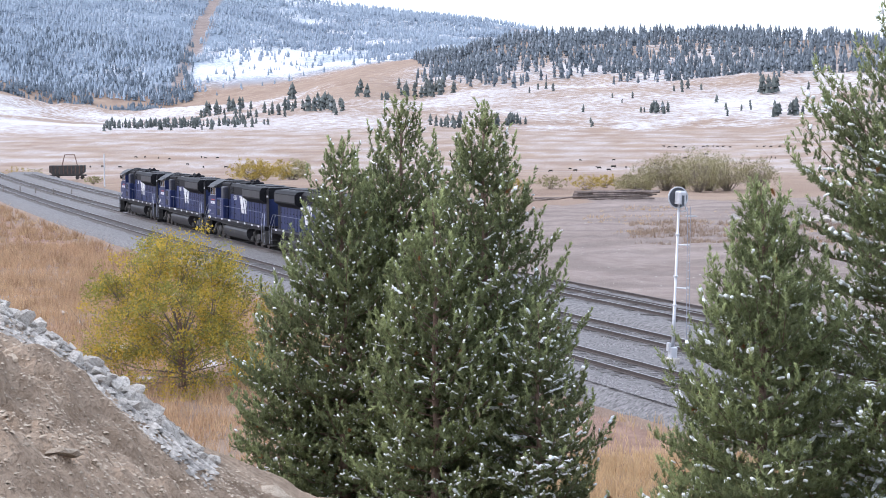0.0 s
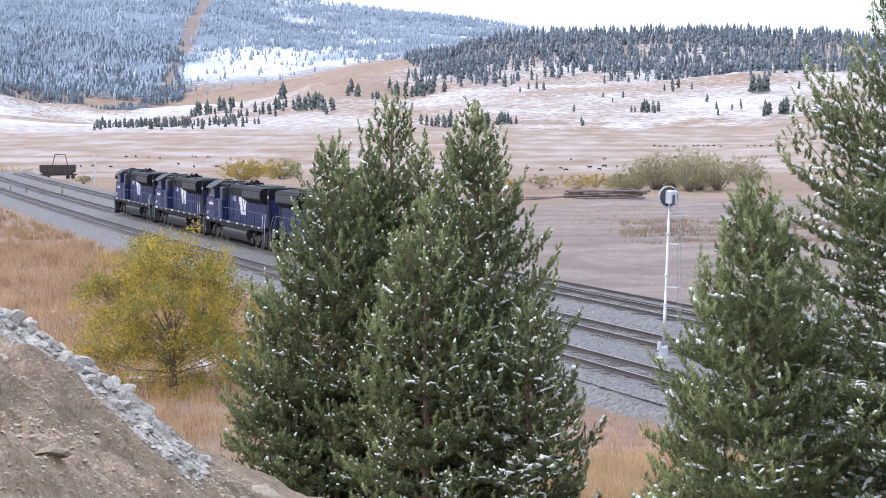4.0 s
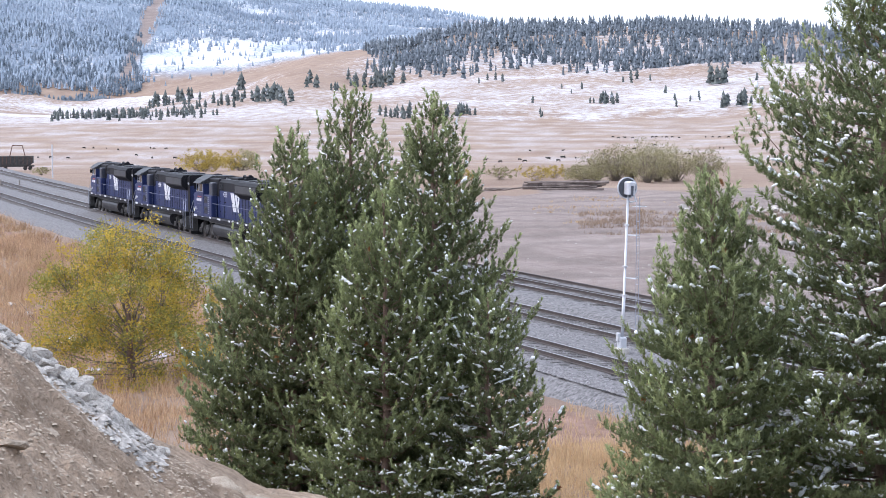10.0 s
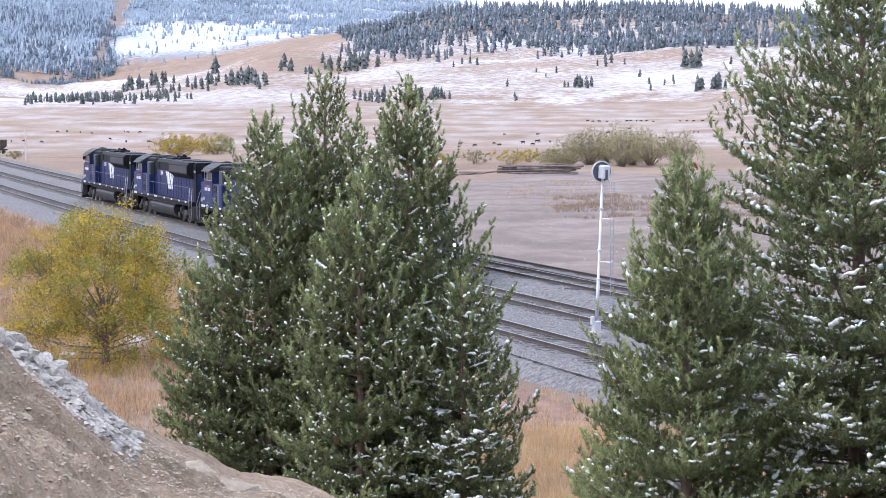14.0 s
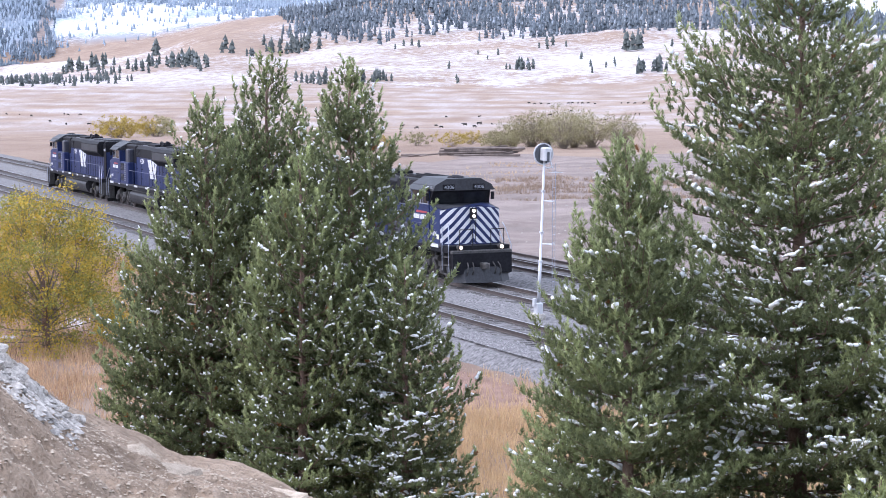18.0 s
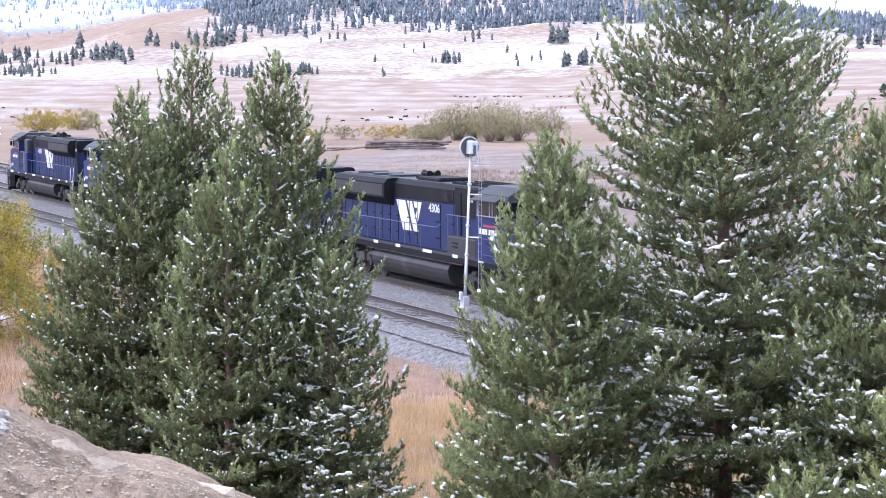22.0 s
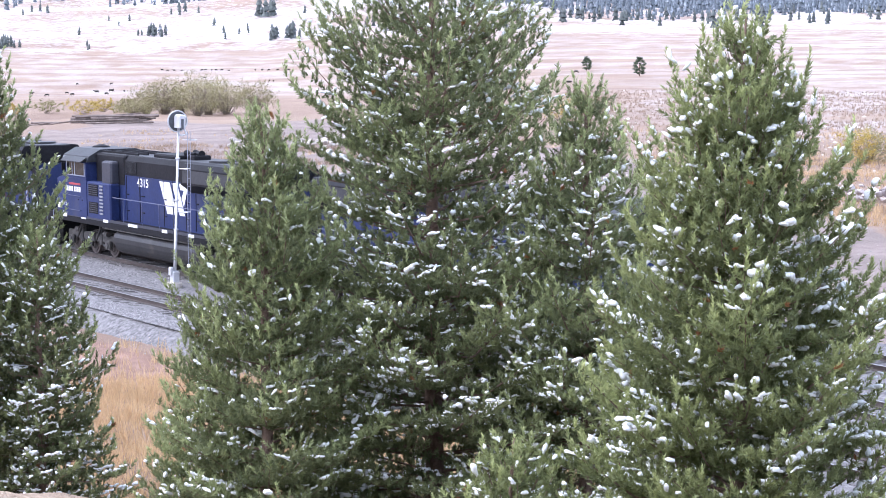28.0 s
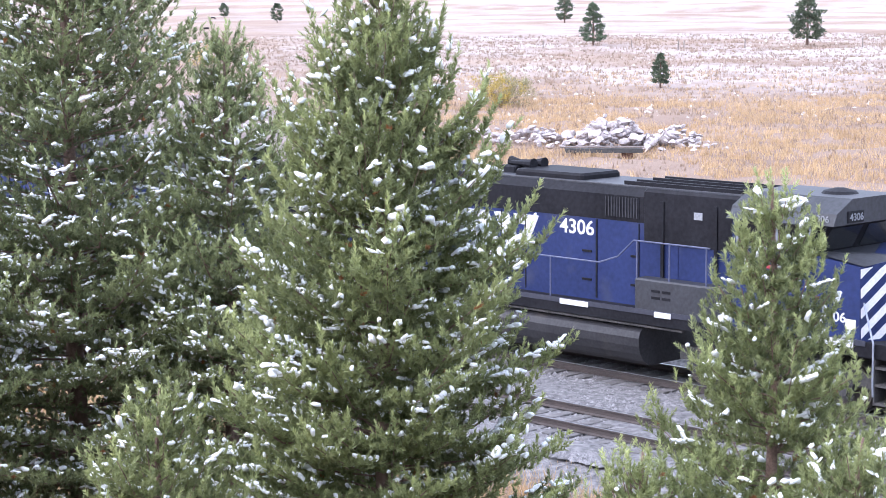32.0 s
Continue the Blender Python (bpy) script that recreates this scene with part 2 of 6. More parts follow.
# ---- mesh building ----
class Shape:
    """Gathers corners and faces for one mesh."""
    def __init__(self):
        self.v, self.f = [], []

    def add(self, verts, faces):
        k = len(self.v)
        self.v += [tuple(p) for p in verts]
        self.f += [tuple(i + k for i in f) for f in faces]
        return self

    def box(self, x0, x1, y0, y1, z0, z1, c=0.0):
        """A box whose upright edges and top are chamfered by c."""
        if c <= 0:
            v = [(x, y, z) for z in (z0, z1) for x, y in ((x0, y0), (x1, y0), (x1, y1), (x0, y1))]
            return self.add(v, [(3, 2, 1, 0), (4, 5, 6, 7), (0, 1, 5, 4), (1, 2, 6, 5), (2, 3, 7, 6), (3, 0, 4, 7)])
        ring = lambda d, z: [(x0 + c + d, y0 + d, z), (x1 - c - d, y0 + d, z), (x1 - d, y0 + c + d, z), (x1 - d, y1 - c - d, z), (x1 - c - d, y1 - d, z), (x0 + c + d, y1 - d, z), (x0 + d, y1 - c - d, z), (x0 + d, y0 + c + d, z)]
        v = ring(0, z0) + ring(0, z1 - c) + ring(c * 0.7, z1)
        f = [tuple(range(7, -1, -1)), tuple(range(16, 24))]
        for r in (0, 8):
            f += [(r + i, r + (i + 1) % 8, r + 8 + (i + 1) % 8, r + 8 + i) for i in range(8)]
        return self.add(v, f)

    def prism(self, profile, a, b, axis="y"):
        """A closed profile drawn out along an axis from a to b. profile: pairs (x, z) for y, (y, z) for x, (x, y) for z."""
        n = len(profile)
        put = {"y": lambda p, s: (p[0], s, p[1]), "x": lambda p, s: (s, p[0], p[1]), "z": lambda p, s: (p[0], p[1], s)}[axis]
        v = [put(p, a) for p in profile] + [put(p, b) for p in profile]
        f = [tuple(range(n)), tuple(range(2 * n - 1, n - 1, -1))] + [(i, n + i, n + (i + 1) % n, (i + 1) % n) for i in range(n)]
        return self.add(v, f)

    def tube(self, pts, radii, n=8, caps=True):
        """A round rod through pts; radii: one, or one a point."""
        pts = [Vector(p) for p in pts]
        radii = [radii] * len(pts) if isinstance(radii, (int, float)) else radii
        v, f = [], []
        side = None
        for i, (p, r) in enumerate(zip(pts, radii)):
            d = (pts[min(i + 1, len(pts) - 1)] - pts[max(i - 1, 0)]).normalized()
            if side is None:
                side = d.orthogonal().normalized()
            side = (side - d * side.dot(d)).normalized()
            up = d.cross(side)
            v += [p + (side * math.cos(a) + up * math.sin(a)) * r for a in (2 * math.pi * k / n for k in range(n))]
        for i in range(len(pts) - 1):
            f += [(i * n + k, i * n + (k + 1) % n, (i + 1) * n + (k + 1) % n, (i + 1) * n + k) for k in range(n)]
        if caps:
            m = (len(pts) - 1) * n
            f += [tuple(range(n - 1, -1, -1)), tuple(range(m, m + n))]
        return self.add(v, f)

    def disc(self, centre, axis, r, depth, n=20, inner=0.0):
        c, a = Vector(centre), Vector(axis).normalized()
        if inner <= 0:
            return self.tube([c - a * depth / 2, c + a * depth / 2], r, n)
        s = a.orthogonal().normalized()
        u = a.cross(s)
        v, f = [], []
        for k in range(n):
            d = s * math.cos(2 * math.pi * k / n) + u * math.sin(2 * math.pi * k / n)
            v += [c - a * depth / 2 + d * r, c + a * depth / 2 + d * r, c + a * depth / 2 + d * inner, c - a * depth / 2 + d * inner]
        for k in range(n):
            i, j = 4 * k, 4 * ((k + 1) % n)
            f += [(i + q, j + q, j + (q + 1) % 4, i + (q + 1) % 4) for q in range(4)]
        return self.add(v, f)

    def mesh(self, name, mat, smooth=False):
        me = bpy.data.meshes.new(name)
        me.from_pydata(self.v, [], self.f)
        bm = bmesh.new()
        bm.from_mesh(me)
        bmesh.ops.recalc_face_normals(bm, faces=bm.faces)
        bm.to_mesh(me)
        bm.free()
        me.materials.append(mat)
        if smooth:
            for p in me.polygons:
                p.use_smooth = True
        return me


def part(name, shape, mat, parent, label="", smooth=False):
    """Links a shape as one mesh object under a thing or a part."""
    me = shape if isinstance(shape, bpy.types.Mesh) else shape.mesh(name, mat, smooth)
    ob = new(name, me)
    ob.parent = parent
    return tagged(ob, label)


def thing(name, label, category, group="", m=None):
    ob = new(name)
    ob.matrix_basis = m or Matrix()
    return tagged(ob, label, category, group)


def fast_mesh(name, verts, faces, mat):
    """A mesh from arrays; faces all have the same number of corners."""
    verts, faces = np.asarray(verts, np.float32), np.asarray(faces, np.int32)
    me = bpy.data.meshes.new(name)
    k = faces.shape[1]
    me.vertices.add(len(verts))
    me.vertices.foreach_set("co", verts.ravel())
    me.loops.add(faces.size)
    me.loops.foreach_set("vertex_index", faces.ravel())
    me.polygons.add(len(faces))
    me.polygons.foreach_set("loop_start", np.arange(0, faces.size, k, dtype=np.int32))
    me.polygons.foreach_set("loop_total", np.full(len(faces), k, np.int32))
    me.update(calc_edges=True)
    if mat:
        me.materials.append(mat)
    return me


def fbm(x, y, scale, octaves=4, seed=0.0):
    """Smooth random relief, about -1 to 1, on arrays."""
    out, amp = np.zeros_like(x, dtype=float), 1.0
    rng = np.random.RandomState(int(seed * 10) + 7)
    for o in range(octaves):
        for _ in range(4):
            a = rng.uniform(0, 2 * math.pi)
            ph = rng.uniform(0, 6.28)
            k = 2 ** o / scale * rng.uniform(0.7, 1.4)
            out += amp * 0.28 * np.sin((x * math.cos(a) + y * math.sin(a)) * k * 6.28 + ph + 1.7 * np.sin((y * math.cos(a) - x * math.sin(a)) * k * 4.1 + ph * 2))
        amp *= 0.55
    return out


def smooth(a, b, x):
    t = np.clip((np.asarray(x, float) - a) / (b - a), 0, 1)
    return t * t * (3 - 2 * t)


# ---- the ground: one sheet from the mound under the tripod to the mountains ----
# bearings run in degrees from straight back along the track (0) towards the valley (90)
NEAR_Y, TRAIN_Y, SIDING_Y = 32.41, 37.52, 43.3
EDGE = ((-60, -1), (-20, -1.5), (0, -3), (7.2, -5.0), (8.7, -5.9), (9.9, -6.9), (10.9, -7.7), (12.6, -9.15), (14, -9.9), (15.4, -10.7), (17.6, -11.3), (20, -11.9), (25, -14), (32, -17), (45, -20), (70, -20), (120, -8))
BENCH = ((0, -0.2), (14, -0.1), (18, -0.12), (23, -0.27), (28.5, -0.27), (32, 0.0), (36, 0.16), (60, 0.2))
SLOPE = ((0, 0.6), (7, 0.5), (9, 0.2), (11, 0.05), (12.5, 0.15), (14, 0.35), (16, 0.75), (17.3, 0.95), (18.9, 0.82), (20.6, 1.05), (23, 1.1), (26, 1.16), (29, 1.29), (31.4, 1.25), (36, 0.7), (45, 0.65), (60, 0.7))
CREST = ((0, 1.2), (7.3, 0.93), (8.8, 0.48), (11, 0.24), (12.5, 0.4), (13.8, 0.66), (16, 1.1), (17.3, 1.5), (18.7, 1.72), (19.8, 1.85), (21, 2.1), (22.2, 2.32), (24.6, 2.36), (27.7, 2.33), (30, 2.2), (31.7, 2.1), (35.3, 1.45), (38.5, 1.1), (41.7, 0.95), (45.7, 1.1), (60, 1.2))
FLANK = ((0, 3.0), (7, 2.7), (10, 2.4), (13, 2.2), (16, 2.0), (18.7, 2.0), (20, 1.9), (24, 1.8), (30, 1.6), (36, 1.0), (60, 0.8))
PEAKS = ((0, 6.2), (7, 5.6), (10, 5.0), (13, 4.2), (16, 3.42), (17.3, 3.24), (18.9, 3.03), (20.3, 2.9), (21.7, 2.66), (24, 2.2), (30, 1.8), (40, 1.0), (60, 1.0))


def profile(table, a):
    xs, ys = zip(*table)
    return np.interp(a, xs, ys)


def ground_height(x, y):
    """Height of the ground at x, y (arrays or numbers)."""
    x, y = np.asarray(x, float), np.asarray(y, float)
    r = np.hypot(x, y)
    a = np.degrees(np.arctan2(y, -x))
    bumps = fbm(x, y, 14, 4, 1) * 0.22
    flat = smooth(3.2, 6.5, np.abs(y - 38.2) - 8.5)
    low = -0.78 + bumps * (0.25 + 0.75 * flat)
    bank = smooth(95, 60, r) * smooth(12, 2, a) * 2.0
    low = low + bank
    valley = smooth(38, 30, a)
    z700 = -0.8 - 8.4 * valley + fbm(x, y, 160, 3, 2) * 0.5
    lift = lambda table, d: 9.36 + d * np.tan(np.radians(profile(table, a)))
    zs = [low, low, z700, lift(BENCH, 1500), lift(SLOPE, 2300), lift(CREST, 3000), lift(FLANK, 3600), lift(PEAKS, 4700)]
    rs = [0, 330, 760, 1500, 2300, 3000, 3600, 4700]
    z = np.array(zs[0], float)
    for i in range(1, len(rs)):
        t = np.clip((r - rs[i - 1]) / max(rs[i] - rs[i - 1], 1), 0, 1)
        z = np.where(r > rs[i - 1], zs[i - 1] * (1 - t) + zs[i] * t, z)
    z = np.where(r > 4700, zs[-1] - (r - 4700) * 0.5, z)
    far = smooth(1700, 2600, r) * (1 - 0.8 * np.exp(-((r - 3000) / 160) ** 2)) * smooth(4700, 4300, r)
    z = z + far * (fbm(x, y, 520, 5, 3) * 9 + fbm(x, y, 150, 3, 4) * 2.5)
    # the mound of dug earth that the tripod stands on
    edge = 13.0 + fbm(x * 40 / np.maximum(r, 1), y * 40 / np.maximum(r, 1), 9, 3, 5) * 0.6
    rim = 9.36 + 13.0 * np.tan(np.radians(profile(EDGE, a)))
    t = np.clip(r / edge, 0, 1)
    mound = 7.7 * (1 - t) + rim * t + fbm(x, y, 1.8, 5, 6) * 0.12 * smooth(2, 6, r) * (1 - smooth(0.85, 1, t)) + (np.abs(fbm(x, y, 0.7, 4, 7)) * 0.06 + fbm(x, y, 0.21, 3, 17) * 0.016 - 0.03) * smooth(3, 6, r) * (1 - 0.7 * smooth(0.8, 0.97, t))
    behind = smooth(75, 110, np.abs(a - 30))
    mound = mound * (1 - behind) + 8.0 * behind
    fall = mound - np.maximum(r - edge, 0) * (0.75 * (1 - behind) + 0.05 * behind) * smooth(0, 2.5, r - edge)
    return np.where(fall > z, fall, z)


def make_ground():
    fine = np.arange(4.0, 60.0, 0.14)
    bearings = np.concatenate([np.arange(-180, 4, 3.0), fine, np.arange(60, 180, 3.0)])
    radii = np.concatenate([[0.002], np.linspace(0.4, 5, 10), np.arange(5.2, 7.4, 0.11), np.arange(7.4, 13.6, 0.05), np.arange(13.6, 15.5, 0.11), np.geomspace(15.6, 48, 46), np.geomspace(49, 300, 90), np.geomspace(306, 4950, 130)])
    A, Rr = np.meshgrid(np.radians(bearings), radii, indexing="ij")
    X, Y = -Rr * np.cos(A) + np.where(Rr < 0.1, 0.2, 0.0), Rr * np.sin(A)
    Z = ground_height(X, Y)
    na, nr = A.shape
    i, j = np.meshgrid(np.arange(na), np.arange(nr - 1), indexing="ij")
    k = ((i + 1) % na)
    faces = np.stack([i * nr + j, i * nr + j + 1, k * nr + j + 1, k * nr + j], -1).reshape(-1, 4)
    me = fast_mesh("ground", np.stack([X, Y, Z], -1).reshape(-1, 3), faces, None)
    me.polygons.foreach_set("use_smooth", np.ones(len(faces), bool))
    # what covers the ground where
    x, y, r, a = X.ravel(), Y.ravel(), Rr.ravel(), np.degrees(A.ravel())
    z = Z.ravel()
    n1, n2, n3 = fbm(x, y, 30, 4, 8), fbm(x, y, 90, 4, 9), fbm(x, y, 420, 5, 10)
    earth = smooth(30, 24, r + n1 * 1.5)
    reach = np.interp(a, (0, 14, 20, 24, 30, 38, 46, 60), (60, 110, 190, 262, 262, 190, 104, 88))
    yard = smooth(44, 47, y + n1 * 0.8) * smooth(1.08, 0.95, r / reach + n1 * 0.05)
    rusty = smooth(1.0, 0.0, np.abs(y + n1 * 2 - 26.5) / 4.5) * smooth(40, 60, r) + 0.9 * smooth(150, 70, r) * smooth(16, 8, a) * smooth(0.05, 0.5, n1 + 0.3)
    slope_snow = smooth(1350, 1700, r + n2 * 160) * smooth(3000, 2700, r) * (0.38 + 0.28 * n3 + 0.06 * smooth(19, 16, a))
    band = np.exp(-((r - 1560 + n3 * 60) / 190) ** 2) * smooth(21, 17, a) * 0.47
    high = smooth(3000, 3300, r) * np.clip(0.26 - 0.22 * smooth(12.5, 10.5, a) + 0.55 * n3 + 0.25 * smooth(15, 18, a) + 0.42 * smooth(12.2, 12.9, a + 0.3 * n2) * smooth(19, 16.5, a) * smooth(3650, 3480, r + 60 * n3), 0, 1)
    snow = np.clip(np.maximum.reduce([slope_snow, band, high]), 0, 1)
    dust = smooth(150, 260, r + n1 * 18) * np.maximum(smooth(36, 42, a), 0.75 * smooth(420, 800, r)) * smooth(1700, 1300, r) * (0.14 + 0.18 * n2 + 0.1 * n1)
    brown = smooth(1500, 2300, r) * np.exp(-((a - 17.2) / 1.9) ** 2) * smooth(3040, 2900, r)
    snow = snow * (1 - 0.85 * brown)
    snow = np.maximum(snow, 0.85 * smooth(0.62, 0.8, fbm(x, y, 7, 3, 41)) * smooth(50, 58, r) * smooth(140, 115, r) * smooth(15, 13, a) * smooth(30, 27, y))
    # where the mountain takes a tint of frost and painted distance haze
    frost_haze = smooth(3050, 3250, r) * (1 - high * 0.6) * smooth(24, 20, a)
    chute = smooth(3000, 3150, r) * np.exp(-((a - 11.95 - (r - 3000) / 1700 * 1.9 + 0.13 * n2) / 0.19) ** 2)
    frost_haze, snow = frost_haze * (1 - chute), snow * (1 - chute * 0.9)
    for name, val in (("earth", earth), ("yard", yard), ("rusty", np.clip(rusty, 0, 1)), ("snow", snow), ("frost_haze", frost_haze), ("chute", chute), ("dust", dust)):
        at = me.attributes.new(name, "FLOAT", "POINT")
        at.data.foreach_set("value", val.astype(np.float32))
    m = bpy.data.materials.new("ground_cover")
    m.use_nodes = True
    n, l = m.node_tree.nodes, m.node_tree.links.new
    bsdf = n["Principled BSDF"]
    geo = n.new("ShaderNodeNewGeometry")

    def noise_of(scale, detail=5, stretch=None):
        t = n.new("ShaderNodeTexNoise")
        t.inputs["Scale"].default_value, t.inputs["Detail"].default_value = scale, detail
        src = geo.outputs["Position"]
        if stretch:
            mp = n.new("ShaderNodeMapping")
            mp.inputs["Scale"].default_value = stretch
            l(src, mp.inputs["Vector"])
            src = mp.outputs["Vector"]
        l(src, t.inputs["Vector"])
        return t.outputs["Fac"]

    def rough_noise(scale, rough):
        t = noise_of(scale, 15)
        t.node.inputs["Roughness"].default_value = rough
        return t

    def ramp_of(fac, stops):
        t = n.new("ShaderNodeValToRGB")
        e = t.color_ramp.elements
        e[0].position, e[0].color = stops[0][0], (*stops[0][1], 1)
        e[1].position, e[1].color = stops[-1][0], (*stops[-1][1], 1)
        for p, c in stops[1:-1]:
            e.new(p).color = (*c, 1)
        l(fac, t.inputs["Fac"])
        return t.outputs["Color"]

    def mixed(fac, c1, c2):
        t = n.new("ShaderNodeMixRGB")
        l(fac, t.inputs["Fac"])
        l(c1, t.inputs["Color1"])
        l(c2, t.inputs["Color2"])
        return t.outputs["Color"]

    def masked(attr, noise_fac, gain, soft=0.12):
        """An attribute broken up by noise into ragged patches."""
        t = n.new("ShaderNodeAttribute")
        t.attribute_name = attr
        s = n.new("ShaderNodeMath")
        s.operation = "MULTIPLY_ADD"
        l(noise_fac, s.inputs[0])
        s.inputs[1].default_value = gain
        l(t.outputs["Fac"], s.inputs[2])
        mr = n.new("ShaderNodeMapRange")
        mr.inputs["From Min"].default_value, mr.inputs["From Max"].default_value = 0.5 + gain / 2 - soft, 0.5 + gain / 2 + soft
        l(s.outputs[0], mr.inputs["Value"])
        inside = n.new("ShaderNodeMath")
        inside.operation, inside.use_clamp, inside.inputs[1].default_value = "MULTIPLY", True, 5.0
        l(t.outputs["Fac"], inside.inputs[0])
        both = n.new("ShaderNodeMath")
        both.operation = "MULTIPLY"
        l(mr.outputs["Result"], both.inputs[0])
        l(inside.outputs[0], both.inputs[1])
        return both.outputs[0]

    fine, mid, broad = noise_of(9.0), noise_of(0.9), noise_of(0.035, 6)
    far = noise_of(0.006, 8)
    streak = noise_of(0.06, 7)
    field = mixed(mid, ramp_of(broad, ((0.3, (0.225, 0.155, 0.118)), (0.5, (0.275, 0.198, 0.152)), (0.7, (0.32, 0.24, 0.18)))), ramp_of(streak, ((0.3, (0.2, 0.138, 0.106)), (0.7, (0.335, 0.252, 0.192)))))
    rusty_c = ramp_of(mid, ((0.3, (0.21, 0.13, 0.1)), (0.7, (0.37, 0.245, 0.19))))
    yard_c = mixed(fine, ramp_of(streak, ((0.3, (0.2, 0.157, 0.14)), (0.7, (0.335, 0.275, 0.25)))), ramp_of(mid, ((0.3, (0.2, 0.156, 0.138)), (0.7, (0.31, 0.255, 0.23)))))
    ruts = n.new("ShaderNodeTexWave")
    ruts.wave_type, ruts.rings_direction = "RINGS", "Z"
    ruts.inputs["Scale"].default_value, ruts.inputs["Distortion"].default_value, ruts.inputs["Detail"].default_value = 0.032, 4.0, 2.0
    ruts.inputs["Detail Scale"].default_value = 0.22
    shift = n.new("ShaderNodeMapping")
    shift.inputs["Location"].default_value = (130, -70, 0)
    l(geo.outputs["Position"], shift.inputs["Vector"])
    l(shift.outputs["Vector"], ruts.inputs["Vector"])
    yard_c = mixed(ramp_of(ruts.outputs["Fac"], ((0.5, (0, 0, 0)), (0.95, (0.5, 0.5, 0.5)))), yard_c, ramp_of(fine, ((0.3, (0.13, 0.103, 0.09)), (0.7, (0.215, 0.178, 0.16)))))
    clod = noise_of(38.0, 6)
    earth_c = mixed(clod, ramp_of(mid, ((0.3, (0.19, 0.135, 0.092)), (0.7, (0.42, 0.315, 0.225)))), ramp_of(fine, ((0.35, (0.22, 0.16, 0.115)), (0.7, (0.5, 0.39, 0.295)))))
    snow_c = ramp_of(fine, ((0.3, (0.53, 0.54, 0.58)), (0.7, (0.66, 0.67, 0.7))))
    # distance haze is put into this blue-grey together with the frost
    frost_haze_c = ramp_of(far, ((0.35, (0.14, 0.18, 0.23)), (0.65, (0.28, 0.335, 0.4))))
    c = mixed(masked("rusty", mid, 0.5), field, rusty_c)
    c = mixed(masked("chute", mid, 0.5), c, yard_c)
    c = mixed(masked("yard", mid, 0.35), c, yard_c)
    c = mixed(masked("frost_haze", far, 0.6, 0.25), c, frost_haze_c)
    c = mixed(masked("dust", rough_noise(0.45, 0.75), 2.0, 0.7), c, snow_c)
    c = mixed(masked("snow", rough_noise(0.14, 0.7), 2.4, 0.32), c, snow_c)
    c = mixed(masked("earth", fine, 0.3), c, earth_c)
    l(c, bsdf.inputs["Base Color"])
    bsdf.inputs["Roughness"].default_value, bsdf.inputs["Specular IOR Level"].default_value = 0.95, 0.2
    bp = n.new("ShaderNodeBump")
    bp.inputs["Strength"].default_value, bp.inputs["Distance"].default_value = 1.0, 0.11
    l(mixed(mid, clod, fine), bp.inputs["Height"])
    l(bp.outputs["Normal"], bsdf.inputs["Normal"])
    me.materials.append(m)
    return tagged(new("ground", me), "dry autumn ground, earth mound, gravel yard, pasture and snowy hills", "ground", kind="structure")


make_ground()


def at_ground(bearing, r, dz=0.0):
    x, y = -r * math.cos(radians(bearing)), r * math.sin(radians(bearing))
    return Vector((x, y, float(ground_height(x, y)) + dz))


# ---- the railway: three tracks on ballast, in one wide curve ----
BEND = 1.66e-4


def bend(x):
    """How far the line has curved away from the camera at x, and the slope of the curve."""
    d = np.minimum(np.asarray(x, float) + 2.3, 0)
    return 0.5 * BEND * d * d, BEND * d


def make_ballast(name, y0, y1, x0, x1, top, label):
    rng = np.random.RandomState(len(name) * 13)
    xs = np.concatenate([np.arange(x0, -140, 2.5), np.arange(-140, x1, 0.4)])
    ys = np.concatenate([[y0 - 2.4, y0 - 1.6, y0 - 0.9], np.arange(y0, y1 + 0.01, 0.4), [y1 + 0.9, y1 + 1.8]])
    X, Y = np.meshgrid(xs, ys, indexing="ij")
    t = np.clip((np.minimum(Y - (y0 - 2.2), (y1 + 1.8) - Y)) / 1.6, 0, 1)
    Z = -1.25 + (top + 1.25) * t ** 0.8 + rng.uniform(-0.03, 0.03, X.shape) + 0.03 * fbm(X, Y, 3, 3, 11)
    nx, ny = X.shape
    i, j = np.meshgrid(np.arange(nx - 1), np.arange(ny - 1), indexing="ij")
    f = np.stack([i * ny + j, (i + 1) * ny + j, (i + 1) * ny + j + 1, i * ny + j + 1], -1).reshape(-1, 4)
    me = fast_mesh(name, np.stack([X, Y + bend(X)[0], Z], -1).reshape(-1, 3), f, BALLAST)
    return tagged(new(name, me), label, "ballast", kind="structure")


def rail_profile():
    return [(-0.07, -0.17), (0.07, -0.17), (0.07, -0.158), (0.012, -0.13), (0.012, -0.045), (0.036, -0.03), (0.036, -0.004), (0.028, 0.0), (-0.028, 0.0), (-0.036, -0.004), (-0.036, -0.03), (-0.012, -0.045), (-0.012, -0.13), (-0.07, -0.158)]


def swept(profile_yz, x0, x1, step=8.0):
    """A closed profile of (y, z) drawn along the curve of the line."""
    s, n = Shape(), len(profile_yz)
    count = int((x1 - x0) / step) + 1
    v, f = [], []
    for k in range(count + 1):
        x = x0 + (x1 - x0) * k / count
        v += [(x, y + float(bend(x)[0]), z) for y, z in profile_yz]
    for k in range(count):
        f += [(k * n + i, (k + 1) * n + i, (k + 1) * n + (i + 1) % n, k * n + (i + 1) % n) for i in range(n)]
    f += [tuple(range(n)), tuple(range(count * n + n - 1, count * n - 1, -1))]
    return s.add(v, f)


